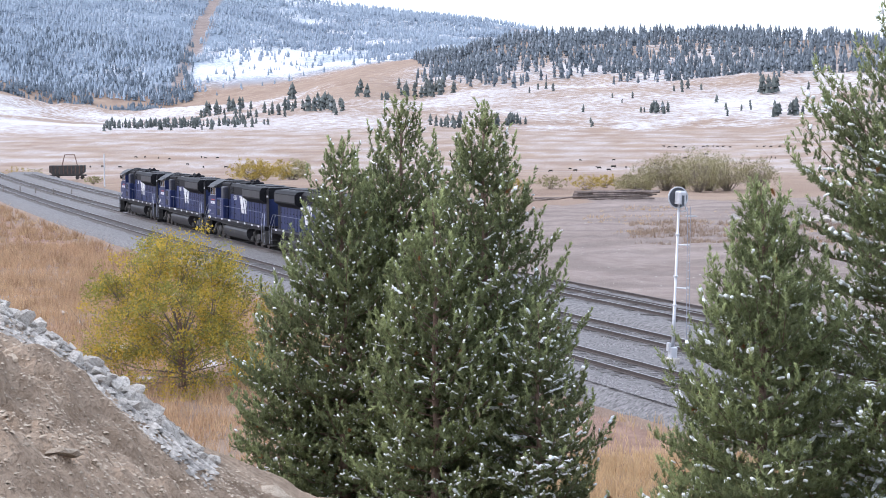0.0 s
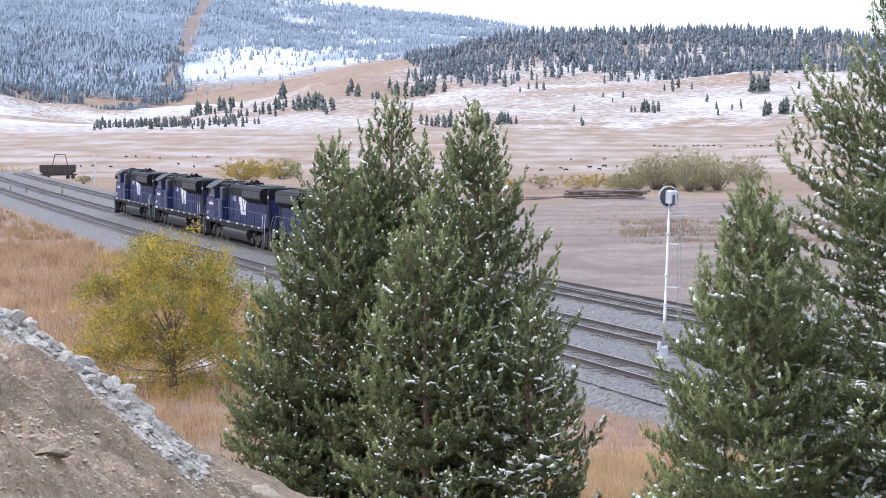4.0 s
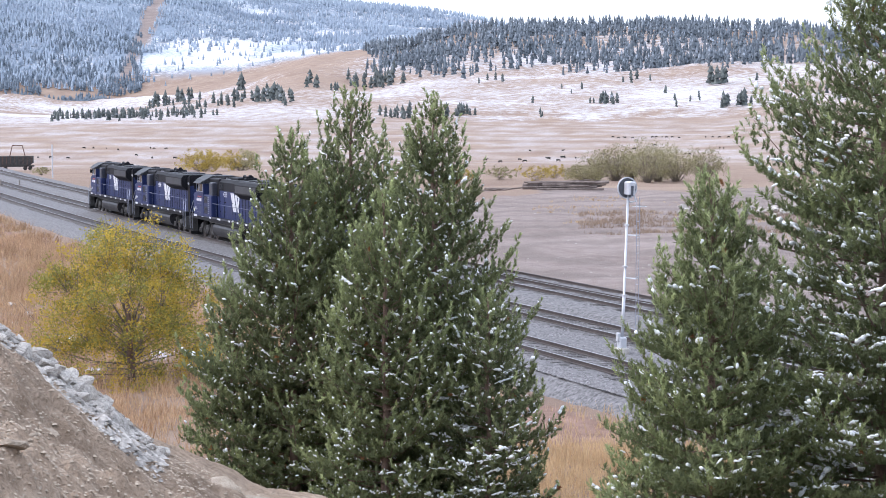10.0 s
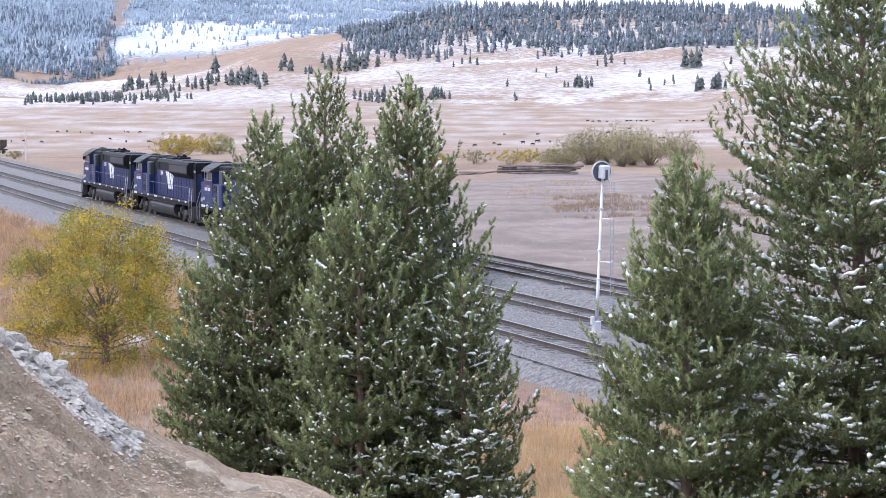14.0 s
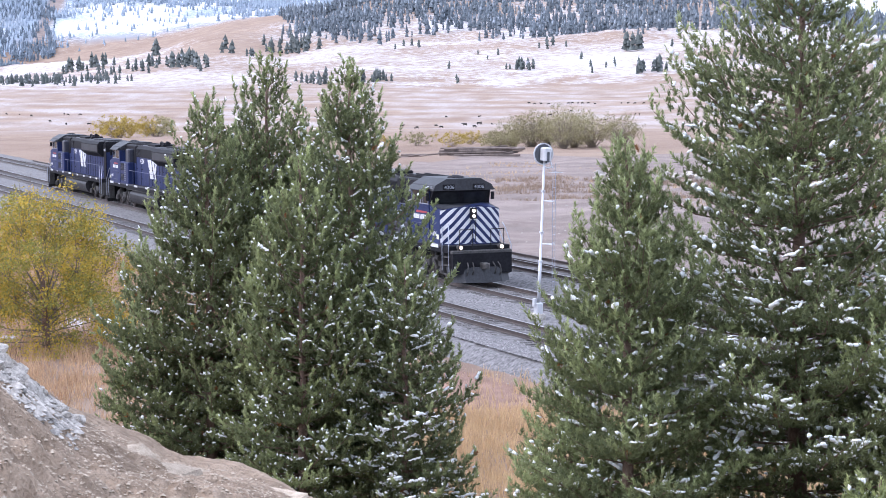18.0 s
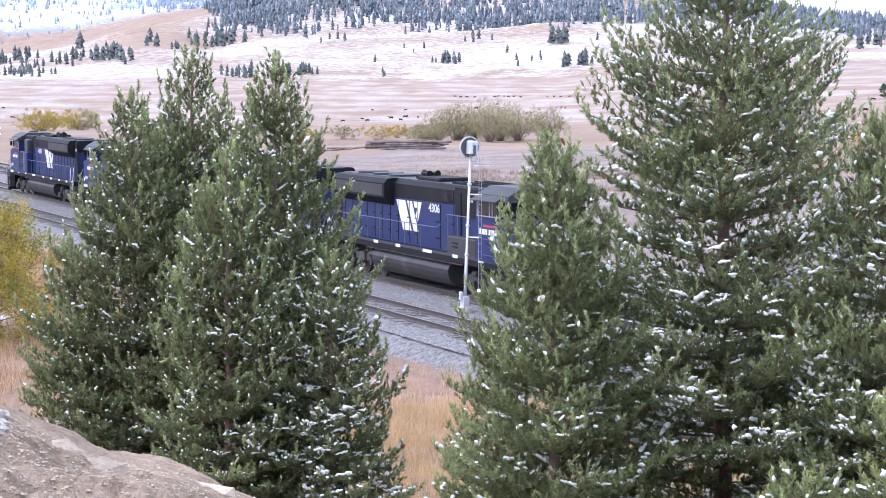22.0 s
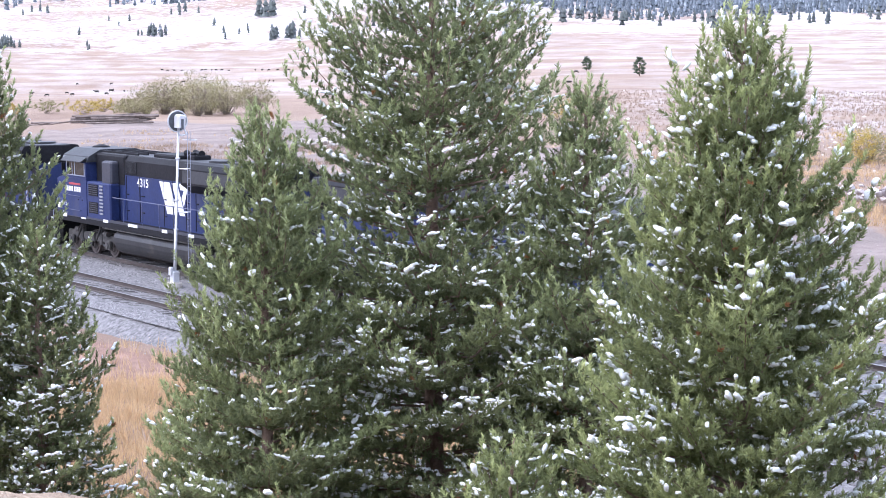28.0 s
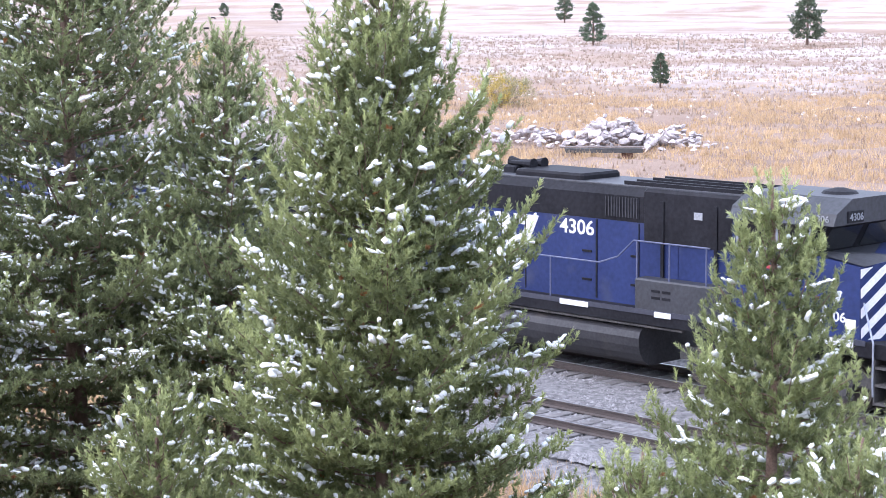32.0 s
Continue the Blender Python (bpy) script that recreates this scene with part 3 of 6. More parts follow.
def make_track(name, y, x0, x1, near, label, ties=True):
    """Rails and ties; near: the stretch whose ties are pieces of their own."""
    track = tagged(new(name), label, "railway track", kind="structure")
    for side in (-0.7535, 0.7535):
        part("rail", swept([(y + side + a, b) for a, b in rail_profile()], x0, x1), RAIL_STEEL, track, "rust-brown steel rail")
        part("running_surface", swept([(y + side - 0.027, 0.0005), (y + side + 0.027, 0.0005), (y + side + 0.027, 0.004), (y + side - 0.027, 0.004)], x0, x1), RAIL_TOP, track, "polished rail top")
    rng = random.Random(name)
    tie_meshes = []
    for k in range(5):
        s = Shape().box(-0.115 + rng.uniform(-0.01, 0.01), 0.115, -1.3 + rng.uniform(-0.06, 0.06), 1.3 + rng.uniform(-0.06, 0.06), -0.36, -0.17 + rng.uniform(-0.012, 0.006), 0.012)
        tie_meshes.append(s.mesh("tie", TIE_WOOD))
    far_v, far_f, count = [], [], 0
    x = x0
    while x < x1:
        x += 0.52
        if near[0] < x < near[1] and count < 300:
            ob = new("tie", tie_meshes[rng.randrange(5)])
            ob.parent, count = track, count + 1
            ob.matrix_basis = pose(x + rng.uniform(-0.04, 0.04), y + float(bend(x)[0]) + rng.uniform(-0.05, 0.05), rng.uniform(-0.006, 0.0), 0, 0, math.degrees(float(bend(x)[1])) + rng.uniform(-1.5, 1.5))
        else:
            k = len(far_v)
            far_v += [(x + a, y + b + float(bend(x)[0]), c) for c in (-0.34, -0.172) for a, b in ((-0.11, -1.3), (0.11, -1.3), (0.11, 1.3), (-0.11, 1.3))]
            far_f += [(k + q, k + (q + 1) % 4, k + 4 + (q + 1) % 4, k + 4 + q) for q in range(4)] + [(k + 4, k + 5, k + 6, k + 7)]
    ob = new("distant_ties", fast_mesh("distant_ties", far_v, far_f, TIE_WOOD))
    ob.parent = track
    tagged(ob, "row of weathered ties", kind="stuff")
    return track


make_ballast("ballast_bed", NEAR_Y - 1.9, TRAIN_Y + 1.9, -620, 40, -0.205, "grey crushed stone bed under two tracks")
make_ballast("siding_ballast", SIDING_Y - 1.6, SIDING_Y + 3.2, -420, 40, -0.19, "dusty gravel bed under the siding")
TRACK_NEAR = make_track("near_track", NEAR_Y, -600, 40, (-135, -8), "empty railway track with rusty rails and grey ties")
TRACK_TRAIN = make_track("train_track", TRAIN_Y, -600, 40, (-135, -8), "main railway track under the train")
TRACK_SIDING = make_track("siding_track", SIDING_Y, -400, 40, (-125, -75), "dusty siding with worn ties")
# the turnout's diverging rails beside the siding
turnout = tagged(new("turnout"), "diverging rails of a turnout in the siding", "railway switch", kind="structure")
for off in (1.2, 2.65):
    p = [(SIDING_Y + off + u, w - 0.02) for u, w in rail_profile()]
    part("rail", swept(p, -240, -60), RAIL_STEEL, turnout, "rust-brown diverging rail")


def scatter_stones(name, n, area, size, mat, label, seed):
    """Many loose stones as one heap of small solids."""
    rng = np.random.RandomState(seed)
    x = rng.uniform(area[0], area[1], n)
    y = rng.uniform(area[2], area[3], n)
    base = np.array([(0, 0, 1), (1, 0, 0), (0, 1, 0), (-1, 0, 0), (0, -1, 0)], float)
    s = rng.uniform(*size, n)
    v = base[None] * s[:, None, None] * rng.uniform(0.6, 1.3, (n, 5, 3))
    w = rng.uniform(0, 6.28, n)
    c, d = np.cos(w)[:, None], np.sin(w)[:, None]
    v = np.stack([v[..., 0] * c - v[..., 1] * d, v[..., 0] * d + v[..., 1] * c, v[..., 2] * 0.8], -1)
    v += np.stack([x, y + bend(x)[0], np.full(n, area[4])], -1)[:, None]
    f = np.array([(0, 1, 2), (0, 2, 3), (0, 3, 4), (0, 4, 1)])
    faces = (np.arange(n)[:, None, None] * 5 + f[None]).reshape(-1, 3)
    return tagged(new(name, fast_mesh(name, v.reshape(-1, 3), faces, mat)), label, "stones", kind="stuff")


scatter_stones("loose_ballast", 26000, (-80, -14, NEAR_Y - 2.6, NEAR_Y - 1.3, -0.25), (0.035, 0.085), BALLAST_STONE, "loose grey ballast stones beside the near track", 3)
scatter_stones("loose_ballast", 60000, (-90, -14, NEAR_Y - 1.3, TRAIN_Y + 1.3, -0.225), (0.03, 0.075), BALLAST_STONE, "loose grey ballast stones between the tracks", 4)

# ---- signal mast ----
def make_signal():
    foot = Vector((-72.25, 35.2, -0.1))
    lean = pose(*foot, 0, 0, 0) @ Matrix.Rotation(radians(2.4), 4, Vector((-math.cos(radians(26)), math.sin(radians(26)), 0)))
    s = thing("signal_mast", "silver railway signal mast with round target and ladder, seen from behind", "railway signal", m=lean)
    part("foundation", Shape().box(-0.24, 0.24, -0.24, 0.24, -0.5, 0.12, 0.04), GREY_ROCK, s, "pale concrete foundation")
    part("base_casting", Shape().box(-0.15, 0.15, -0.15, 0.15, 0.12, 0.55, 0.04), MAST_PAINT, s)
    part("pole", Shape().tube([(0, 0, 0.5), (0, 0, 2.2), (0, 0, 2.21), (0, 0, 6.2)], [0.066, 0.066, 0.05, 0.05], 12), MAST_PAINT, s, smooth=True)
    for z in (2.2, 3.35, 5.0):
        part("collar", Shape().disc((0, 0, z), (0, 0, 1), 0.095, 0.06, 14), MAST_PAINT, s)
    part("target", Shape().disc((-0.12, 0, 6.45), (1, 0, 0), 0.42, 0.03, 28), SIGNAL_BLACK, s, "round black signal target")
    part("target_rim", Shape().disc((-0.1, 0, 6.45), (1, 0, 0), 0.43, 0.05, 28, 0.39), MAST_PAINT, s)
    part("lamp_case", Shape().box(-0.1, 0.34, -0.17, 0.17, 6.2, 6.72, 0.06), MAST_PAINT, s, "silver searchlight case")
    part("hinge", Shape().box(0.3, 0.36, -0.05, 0.05, 6.15, 6.55), SIGNAL_BLACK, s)
    part("hood", Shape().disc((-0.3, 0, 6.5), (1, 0, 0), 0.14, 0.36, 16, 0.125), SIGNAL_BLACK, s, "black lamp hood")
    part("bracket", Shape().tube([(0, 0, 5.95), (0.05, 0.12, 5.9), (0.3, 0.2, 5.95), (0.32, 0.1, 6.2)], 0.035, 8), MAST_PAINT, s)
    lad = part("ladder", Shape().tube([(0.62, -0.2, 0.2), (0.5, -0.2, 3.4), (0.42, -0.2, 6.1)], 0.013, 6).tube([(0.62, 0.2, 0.2), (0.5, 0.2, 3.4), (0.42, 0.2, 6.1)], 0.013, 6), HANDRAIL, s, "slim grey access ladder")
    lad.matrix_basis = pose(0, 0, 0, 0, 0, 48)
    for k in range(18):
        z = 0.5 + k * 0.31
        part("rung", Shape().tube([(0.61 - 0.2 * z / 6.1, -0.2, z), (0.61 - 0.2 * z / 6.1, 0.2, z)], 0.009, 5), HANDRAIL, lad)
    for z in (2.9, 4.6):
        stay = part("ladder_stay", Shape().tube([(0, 0, z), (0.62 - 0.2 * z / 6.1, -0.2, z)], 0.022, 6).tube([(0, 0, z), (0.62 - 0.2 * z / 6.1, 0.2, z)], 0.022, 6), MAST_PAINT, s)
        stay.matrix_basis = pose(0, 0, 0, 0, 0, 48)
    hoop = [(0.45 + 0.3 * math.cos(a), 0.34 * math.sin(a), 5.75) for a in (radians(d) for d in range(-130, 131, 26))]
    part("safety_hoop", Shape().tube(hoop, 0.014, 6), MAST_PAINT, s).matrix_basis = pose(0, 0, 0, 0, 0, 48)
    part("junction_box", Shape().box(-0.1, 0.1, -0.24, -0.12, 0.4, 0.72, 0.02), MAST_PAINT, s, "small grey junction box")
    return s


make_signal()


# ---- pines ----
def tufts(base, axis, length, fresh_lit, rng, needles, width, blade):
    """Shoots clothed in needles: for each one a fat brush of blades round its axis. Gives corners, triangles and a tone
    for needle age and painted inner shade.
    """
    n = len(base)
    d = axis / np.linalg.norm(axis, axis=1, keepdims=True)
    ref = np.where(np.abs(d[:, 2:3]) < 0.9, np.array([[0, 0, 1.0]]), np.array([[1.0, 0, 0]]))
    u = np.cross(d, ref)
    u /= np.linalg.norm(u, axis=1, keepdims=True)
    w = np.cross(d, u)
    ph = rng.uniform(0, 6.28, (n, 1, 1)) + 2.4 * np.arange(needles)[None, :, None] + rng.normal(0, 0.3, (n, needles, 1))
    along = (np.linspace(0.0, 1.0, needles)[None, :, None] ** 0.8) * rng.uniform(0.9, 1.05, (n, needles, 1))
    # needles stand off the lower shoot and close up towards its bud
    flare = (0.95 - 0.42 * along) * rng.uniform(0.75, 1.15, (n, needles, 1))
    side = u[:, None] * np.cos(ph) + w[:, None] * np.sin(ph)
    root = base[:, None] + d[:, None] * along * length[:, None, None]
    nl = blade * (0.75 + 0.25 * (1 - along)) * rng.uniform(0.85, 1.15, (n, needles, 1))
    tip = root + (side * flare + d[:, None] * np.sqrt(np.maximum(1 - 0.7 * flare ** 2, 0.12))) * nl
    across = np.cross(tip - root, d[:, None] * 0.4 + side + rng.normal(0, 0.5, (n, needles, 3)))
    across /= np.linalg.norm(across, axis=2, keepdims=True) + 1e-9
    v = np.stack([root - across * width, root + across * width, tip], 2).reshape(-1, 3)
    # shade at a shoot's foot is put into the tone, besides needle age
    a = fresh_lit[:, None] * (0.55 + 0.45 * along[..., 0])
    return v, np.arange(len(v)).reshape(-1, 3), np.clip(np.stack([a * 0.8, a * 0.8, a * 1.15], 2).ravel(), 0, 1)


def lumps(centres, axes, lengths, radii, rng):
    """Uneven lumps of snow, each drawn out along its own axis, flatter from above."""
    n = len(centres)
    d = axes / (np.linalg.norm(axes, axis=1, keepdims=True) + 1e-9)
    u = np.cross(d, np.array([0.05, 0.02, 1.0]))
    u /= np.linalg.norm(u, axis=1, keepdims=True) + 1e-9
    w = np.cross(u, d)
    turns = np.linspace(0, 6.28, 5, endpoint=False)
    ring = np.stack([np.cos(turns), np.sin(turns)], -1)
    lx = np.concatenate([[-1.0], np.full(5, -0.55), np.full(5, 0.5), [1.0]])
    yz = np.concatenate([[(0, 0)], ring * 0.85, ring, [(0, 0)]])
    j = rng.uniform(0.72, 1.28, (n, 12))
    v = d[:, None] * (lx[None] * j * lengths[:, None])[..., None] + u[:, None] * (yz[None, :, 0] * j * radii[:, None])[..., None] + w[:, None] * (yz[None, :, 1] * j * radii[:, None] * 0.8)[..., None] + centres[:, None]
    f = []
    for k in range(5):
        q = (k + 1) % 5
        f += [(0, 1 + q, 1 + k), (1 + k, 1 + q, 6 + q), (1 + k, 6 + q, 6 + k), (11, 6 + k, 6 + q)]
    return v.reshape(-1, 3), (np.arange(n)[:, None, None] * 12 + np.array(f)[None]).reshape(-1, 3)


def make_pine(bearing, r, top, spread, seed, label, bright=False, needles=13, width=0.0165, blade=0.085, shoot=0.115, whorl=0.46, per=0, fat=1.0, bare=0.0, steep=1.0, ragged=0.11, twig=0.15, gap=0.115, snow=240, snow_size=1.0, caps=300, low_snow=1.0):
    """A young pine: whorls of boughs that turn up at their ends, twigs to both sides of each, and needle-clad shoots on the twigs; snow lies along the twigs and on the tips."""
    rng = np.random.RandomState(seed)
    foot = at_ground(bearing, r, -0.15)
    tree = thing("pine_tree", label, "tree", m=Matrix.Translation(foot))
    height = top - foot.z
    bole = [(0.04 * math.sin(k * 1.9 + seed), 0.04 * math.cos(k * 2.3 + seed), height * k / 8) for k in range(9)]
    part("trunk", Shape().tube(bole, [0.012 + 0.014 * height * (1 - k / 8) ** 0.9 for k in range(9)], 9), BARK, tree, "brown scaly trunk", smooth=True)
    up = np.array([0, 0, 1.0])

    def reach_at(depth):
        t = depth / height
        full = spread * (1 - np.exp(-depth / (spread * 0.85 * fat)))
        return np.maximum(full * np.where(t < 0.72, 1.0, 1 - 0.35 * (t - 0.72) / 0.28), 0.08)

    wood = Shape()
    base, way, size, fresh_lit, where = [], [], [], [], []
    twigs = []
    depth, b = 0.2, 0
    while depth < height * (1 - bare):
        count = (per or int(5.5 + 1.7 * float(reach_at(depth)))) + rng.randint(-1, 2)
        start = rng.uniform(0, 6.28)
        lean_year = rng.uniform(0.86, 1.12)
        for k in range(count * 2):
            weak = k >= count
            d = depth + (rng.uniform(0.25, 0.75) * whorl if weak else rng.normal(0, 0.05))
            if d < 0.15 or (weak and (rng.rand() < 0.35 or depth < 0.5)):
                continue
            turn = start + 6.28 * (k + 0.5 * weak) / count + rng.normal(0, 0.2)
            rad = float(reach_at(d)) * lean_year * np.clip(1 + 0.1 * math.sin(turn * 3 + seed) + rng.normal(0, ragged), 0.6, 1.22) * (rng.uniform(0.5, 0.85) if weak else 1)
            rad = max(rad, 0.14)
            out, lat = np.array([math.cos(turn), math.sin(turn), 0]), np.array([-math.sin(turn), math.cos(turn), 0])
            sweep = steep * float(np.interp(d / height, (0, 0.1, 0.25, 0.6, 1), (1.7, 0.9, 0.5, 0.25, 0.0))) * rng.uniform(0.7, 1.3)
            root = up * max(height - d - sweep * rad, 0.2)
            tip = out * rad + up * max(height - d + rng.normal(0, 0.06), 0.25)
            ctrl = root + out * (0.7 * rad) + up * (0.1 * sweep * rad) + lat * rng.normal(0, 0.08 * rad)
            bez = lambda s: (1 - s) ** 2 * root + 2 * s * (1 - s) * ctrl + s * s * tip
            wood.tube([bez(0.0), bez(0.5), bez(1.0)], [0.006 + 0.007 * rad, 0.005 + 0.004 * rad, 0.004], 4, False)
            length = float(np.linalg.norm(tip - root))
            tone = rng.normal(0, 0.14)
            laden = rng.rand() ** 3
            n = max(2, int(length * 0.8 / twig))
            for i in range(n + 1):
                s = 1.0 if i == n else 0.14 + 0.84 * (i + rng.uniform(-0.3, 0.3)) / n
                p = bez(s)
                tangent = 2 * (1 - s) * (ctrl - root) + 2 * s * (tip - ctrl)
                tangent = tangent / (np.linalg.norm(tangent) + 1e-9)
                side = 0.0 if i == n else (1 if i % 2 else -1) * rng.uniform(0.6, 1.2)
                head = tangent * 0.8 + lat * side + up * rng.uniform(0.0, 0.4)
                head = head / np.linalg.norm(head)
                long = 0.2 if i == n else np.clip(0.55 * (1 - s) * length + 0.18, 0.15, 0.75) * rng.uniform(0.7, 1.25)
                m = max(2, int(long / gap))
                twigs.append((p, head, long, laden, d))
                for q in range(m + 1):
                    e = (q + 0.4) / (m + 0.4)
                    end = q == m
                    aim = head * (0.4 if not end else 0.6) + up * rng.uniform(0.5, 1.2) * (0.6 + 0.5 * steep) + rng.normal(0, 0.4, 3)
                    base.append(p + head * long * e * 0.9)
                    way.append(aim)
                    size.append(shoot * rng.uniform(0.6, 1.2) * (1.4 if end else 0.8))
                    # lower towards the trunk: older needles, and the crown's inner shade painted in
                    fresh_lit.append(min(1, max(0.03, 0.02 + 0.5 * s * s + (0.3 if end else 0.0) * s * s + tone + rng.normal(0, 0.1))))
                    where.append(0.15 + laden * (0.3 + d / height))
        depth += whorl * rng.uniform(0.75, 1.25) * (0.55 + 0.45 * min(1, depth))
        b += 1
    # the leader and the candles round it
    for k in range(24):
        low = -1.1 + 1.1 * k / 23
        ring = k * 2.4
        grow = min(1.1, -low) * 0.16
        base.append(np.array([math.cos(ring) * grow + bole[8][0], math.sin(ring) * grow + bole[8][1], height + low - 0.12]))
        way.append(np.array([math.cos(ring) * 0.4 * (k < 23), math.sin(ring) * 0.4 * (k < 23), 1.0]))
        size.append(shoot * 1.15)
        fresh_lit.append(0.8)
        where.append(0.05)
    base, way, size, fresh_lit, where = np.array(base), np.array(way), np.array(size), np.array(fresh_lit), np.array(where)
    tagged(part("branchwork", wood, BARK, tree, "brown boughs"), kind="stuff")
    v, f, fr = tufts(base, way, size, fresh_lit, rng, needles, width, blade)
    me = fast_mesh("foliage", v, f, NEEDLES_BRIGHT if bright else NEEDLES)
    me.attributes.new("fresh_lit", "FLOAT", "POINT").data.foreach_set("value", fr.astype(np.float32))
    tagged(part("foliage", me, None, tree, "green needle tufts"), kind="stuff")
    # a few dead, rust-brown needle clusters inside the crown
    dead = rng.choice(len(base), max(6, len(base) // 300), replace=False)
    v, f, _ = tufts(base[dead] + rng.normal(0, 0.03, (len(dead), 3)), way[dead] * [1, 1, 0.3], size[dead] * 0.6, fresh_lit[dead], rng, 16, width, blade * 0.8)
    tagged(part("dead_needles", fast_mesh("dead_needles", v, f, DEAD_NEEDLES), None, tree, "rust-brown dead needles"), kind="stuff")
    # snow: uneven ridges along the twigs of laden boughs, more of them low down, and caps on shoot tips
    wgt = np.array([(0.02 + t[3]) * (0.25 + low_snow * t[4] / height) for t in twigs])
    c, ax, ln, rd = [], [], [], []
    for i in rng.choice(len(twigs), min(snow, len(twigs)), replace=False, p=wgt / wgt.sum()):
        p, head, long, _, _ = twigs[i]
        big = snow_size * rng.uniform(0.014, 0.034)
        course = head * [1, 1, 0.45] + up * rng.uniform(-0.15, 0.2)
        run = min(long, 0.4) * rng.uniform(0.35, 1.0)
        steps = max(1, int(run / (2.0 * big)))
        for q in range(steps):
            e = (q + 0.5) / steps
            fade = 0.65 + 0.5 * math.sin(3.1 * e)
            c.append(p + head * long * 0.5 + course * run * (e - 0.4) + up * (0.1 + big * 0.5) + rng.normal(0, 0.3 * big, 3))
            ax.append(course + rng.normal(0, 0.22, 3))
            ln.append(big * rng.uniform(1.4, 2.3))
            rd.append(big * fade * rng.uniform(0.65, 1.2))
    m = min(len(base), caps)
    pick_tip = rng.choice(len(base), m, replace=False, p=where / where.sum())
    aim = way[pick_tip] / np.linalg.norm(way[pick_tip], axis=1, keepdims=True)
    spot = base[pick_tip] + aim * (size[pick_tip, None] * rng.uniform(0.7, 1.1, (m, 1)) + blade * 0.45) + up * 0.015
    c, ax = np.concatenate([np.array(c), spot]), np.concatenate([np.array(ax), aim * [1, 1, 0.35] + rng.normal(0, 0.3, (m, 3))])
    ln = np.concatenate([np.array(ln), rng.uniform(0.018, 0.052, m) * snow_size])
    rd = np.concatenate([np.array(rd), rng.uniform(0.012, 0.031, m) * snow_size])
    v, f = lumps(c, ax, ln, rd, rng)
    me = fast_mesh("snow", v, f, SNOW)
    me.polygons.foreach_set("use_smooth", np.ones(len(f), bool))
    tagged(part("snow", me, None, tree, "ridges and caps of new snow"), kind="stuff")
    return tree


make_pine(18.4, 41.5, 9.75, 2.75, 11, "dense green pine lightly dusted with snow beside the railway", snow=420, fat=1.2, caps=3200, snow_size=0.95, steep=1.3)
make_pine(20.7, 39.5, 9.6, 1.95, 12, "bright green pine with snow flecks growing against a larger pine", snow=420, fat=1.4, caps=1900, snow_size=1.05, steep=1.3)
make_pine(16.7, 40.0, 9.0, 2.0, 13, "green pine with a pointed top beside a cluster of pines", snow=220, fat=1.4, caps=1500, snow_size=0.95, steep=1.3)
make_pine(22.2, 37.5, 6.0, 1.45, 14, "low green pine at the foot of taller pines with snowy boughs", snow=560, snow_size=1.2, fat=1.2, caps=500)
make_pine(15.0, 40.5, 6.0, 1.25, 15, "small green pine at the edge of a pine cluster", snow=120, fat=1.3, caps=300)
make_pine(19.3, 38.0, 7.9, 1.75, 16, "bushy dark pine in front of a pine cluster", snow=240, fat=1.4, caps=1500, snow_size=0.95, steep=1.3)
make_pine(33.25, 32.0, 12.2, 3.2, 21, "tall broad pine with clumps of snow on its boughs", snow=1900, caps=900, snow_size=1.3, fat=1.22, width=0.013, whorl=0.42, steep=0.9)
make_pine(28.5, 30.0, 8.4, 1.75, 22, "shorter green pine with upswept boughs and snow", snow=480, snow_size=1.25, fat=1.5, caps=350, width=0.0125, twig=0.12, gap=0.1, per=9)
make_pine(37.6, 30.5, 8.7, 1.6, 23, "narrow pine between two larger pines with snowy boughs", snow=950, snow_size=1.35, fat=1.2, caps=450, width=0.0125, twig=0.12, gap=0.1, per=9)
make_pine(35.5, 22.0, 5.05, 1.25, 24, "low light green pine heavy with snow below taller pines", bright=True, snow=600, needles=16, width=0.011, blade=0.074, twig=0.11, gap=0.095, per=9, snow_size=1.1, caps=150)
make_pine(26.9, 31.5, 5.0, 1.3, 25, "low green pine with snowy boughs at a thicket's edge", snow=220, snow_size=1.2, fat=1.2, caps=120, width=0.013)
make_pine(41.9, 23.0, 9.62, 2.15, 31, "light green pine with heavy snow on its lower boughs", bright=True, low_snow=2.5, snow=2500, needles=17, width=0.011, blade=0.074, snow_size=1.35, fat=1.25, caps=1100, twig=0.105, gap=0.09, whorl=0.38, per=10)
make_pine(53.0, 19.0, 7.55, 1.4, 41, "young light green pine with lumps of snow", bright=True, snow=620, needles=20, width=0.0068, blade=0.062, shoot=0.09, snow_size=1.1, fat=1.9, caps=420, ragged=0.16, twig=0.085, gap=0.075, whorl=0.33, per=9)
make_pine(55.4, 17.0, 5.6, 1.0, 43, "small light green pine loaded with snow", bright=True, snow=420, needles=20, width=0.0068, blade=0.062, shoot=0.09, snow_size=1.1, caps=260, twig=0.085, gap=0.075, whorl=0.33, per=9)
make_pine(49.35, 18.0, 5.2, 0.65, 42, "small pine sapling with a straight leader", bright=True, snow=50, needles=20, width=0.0065, blade=0.06, shoot=0.09, snow_size=0.9, caps=20, twig=0.085, gap=0.075, whorl=0.33, per=9)


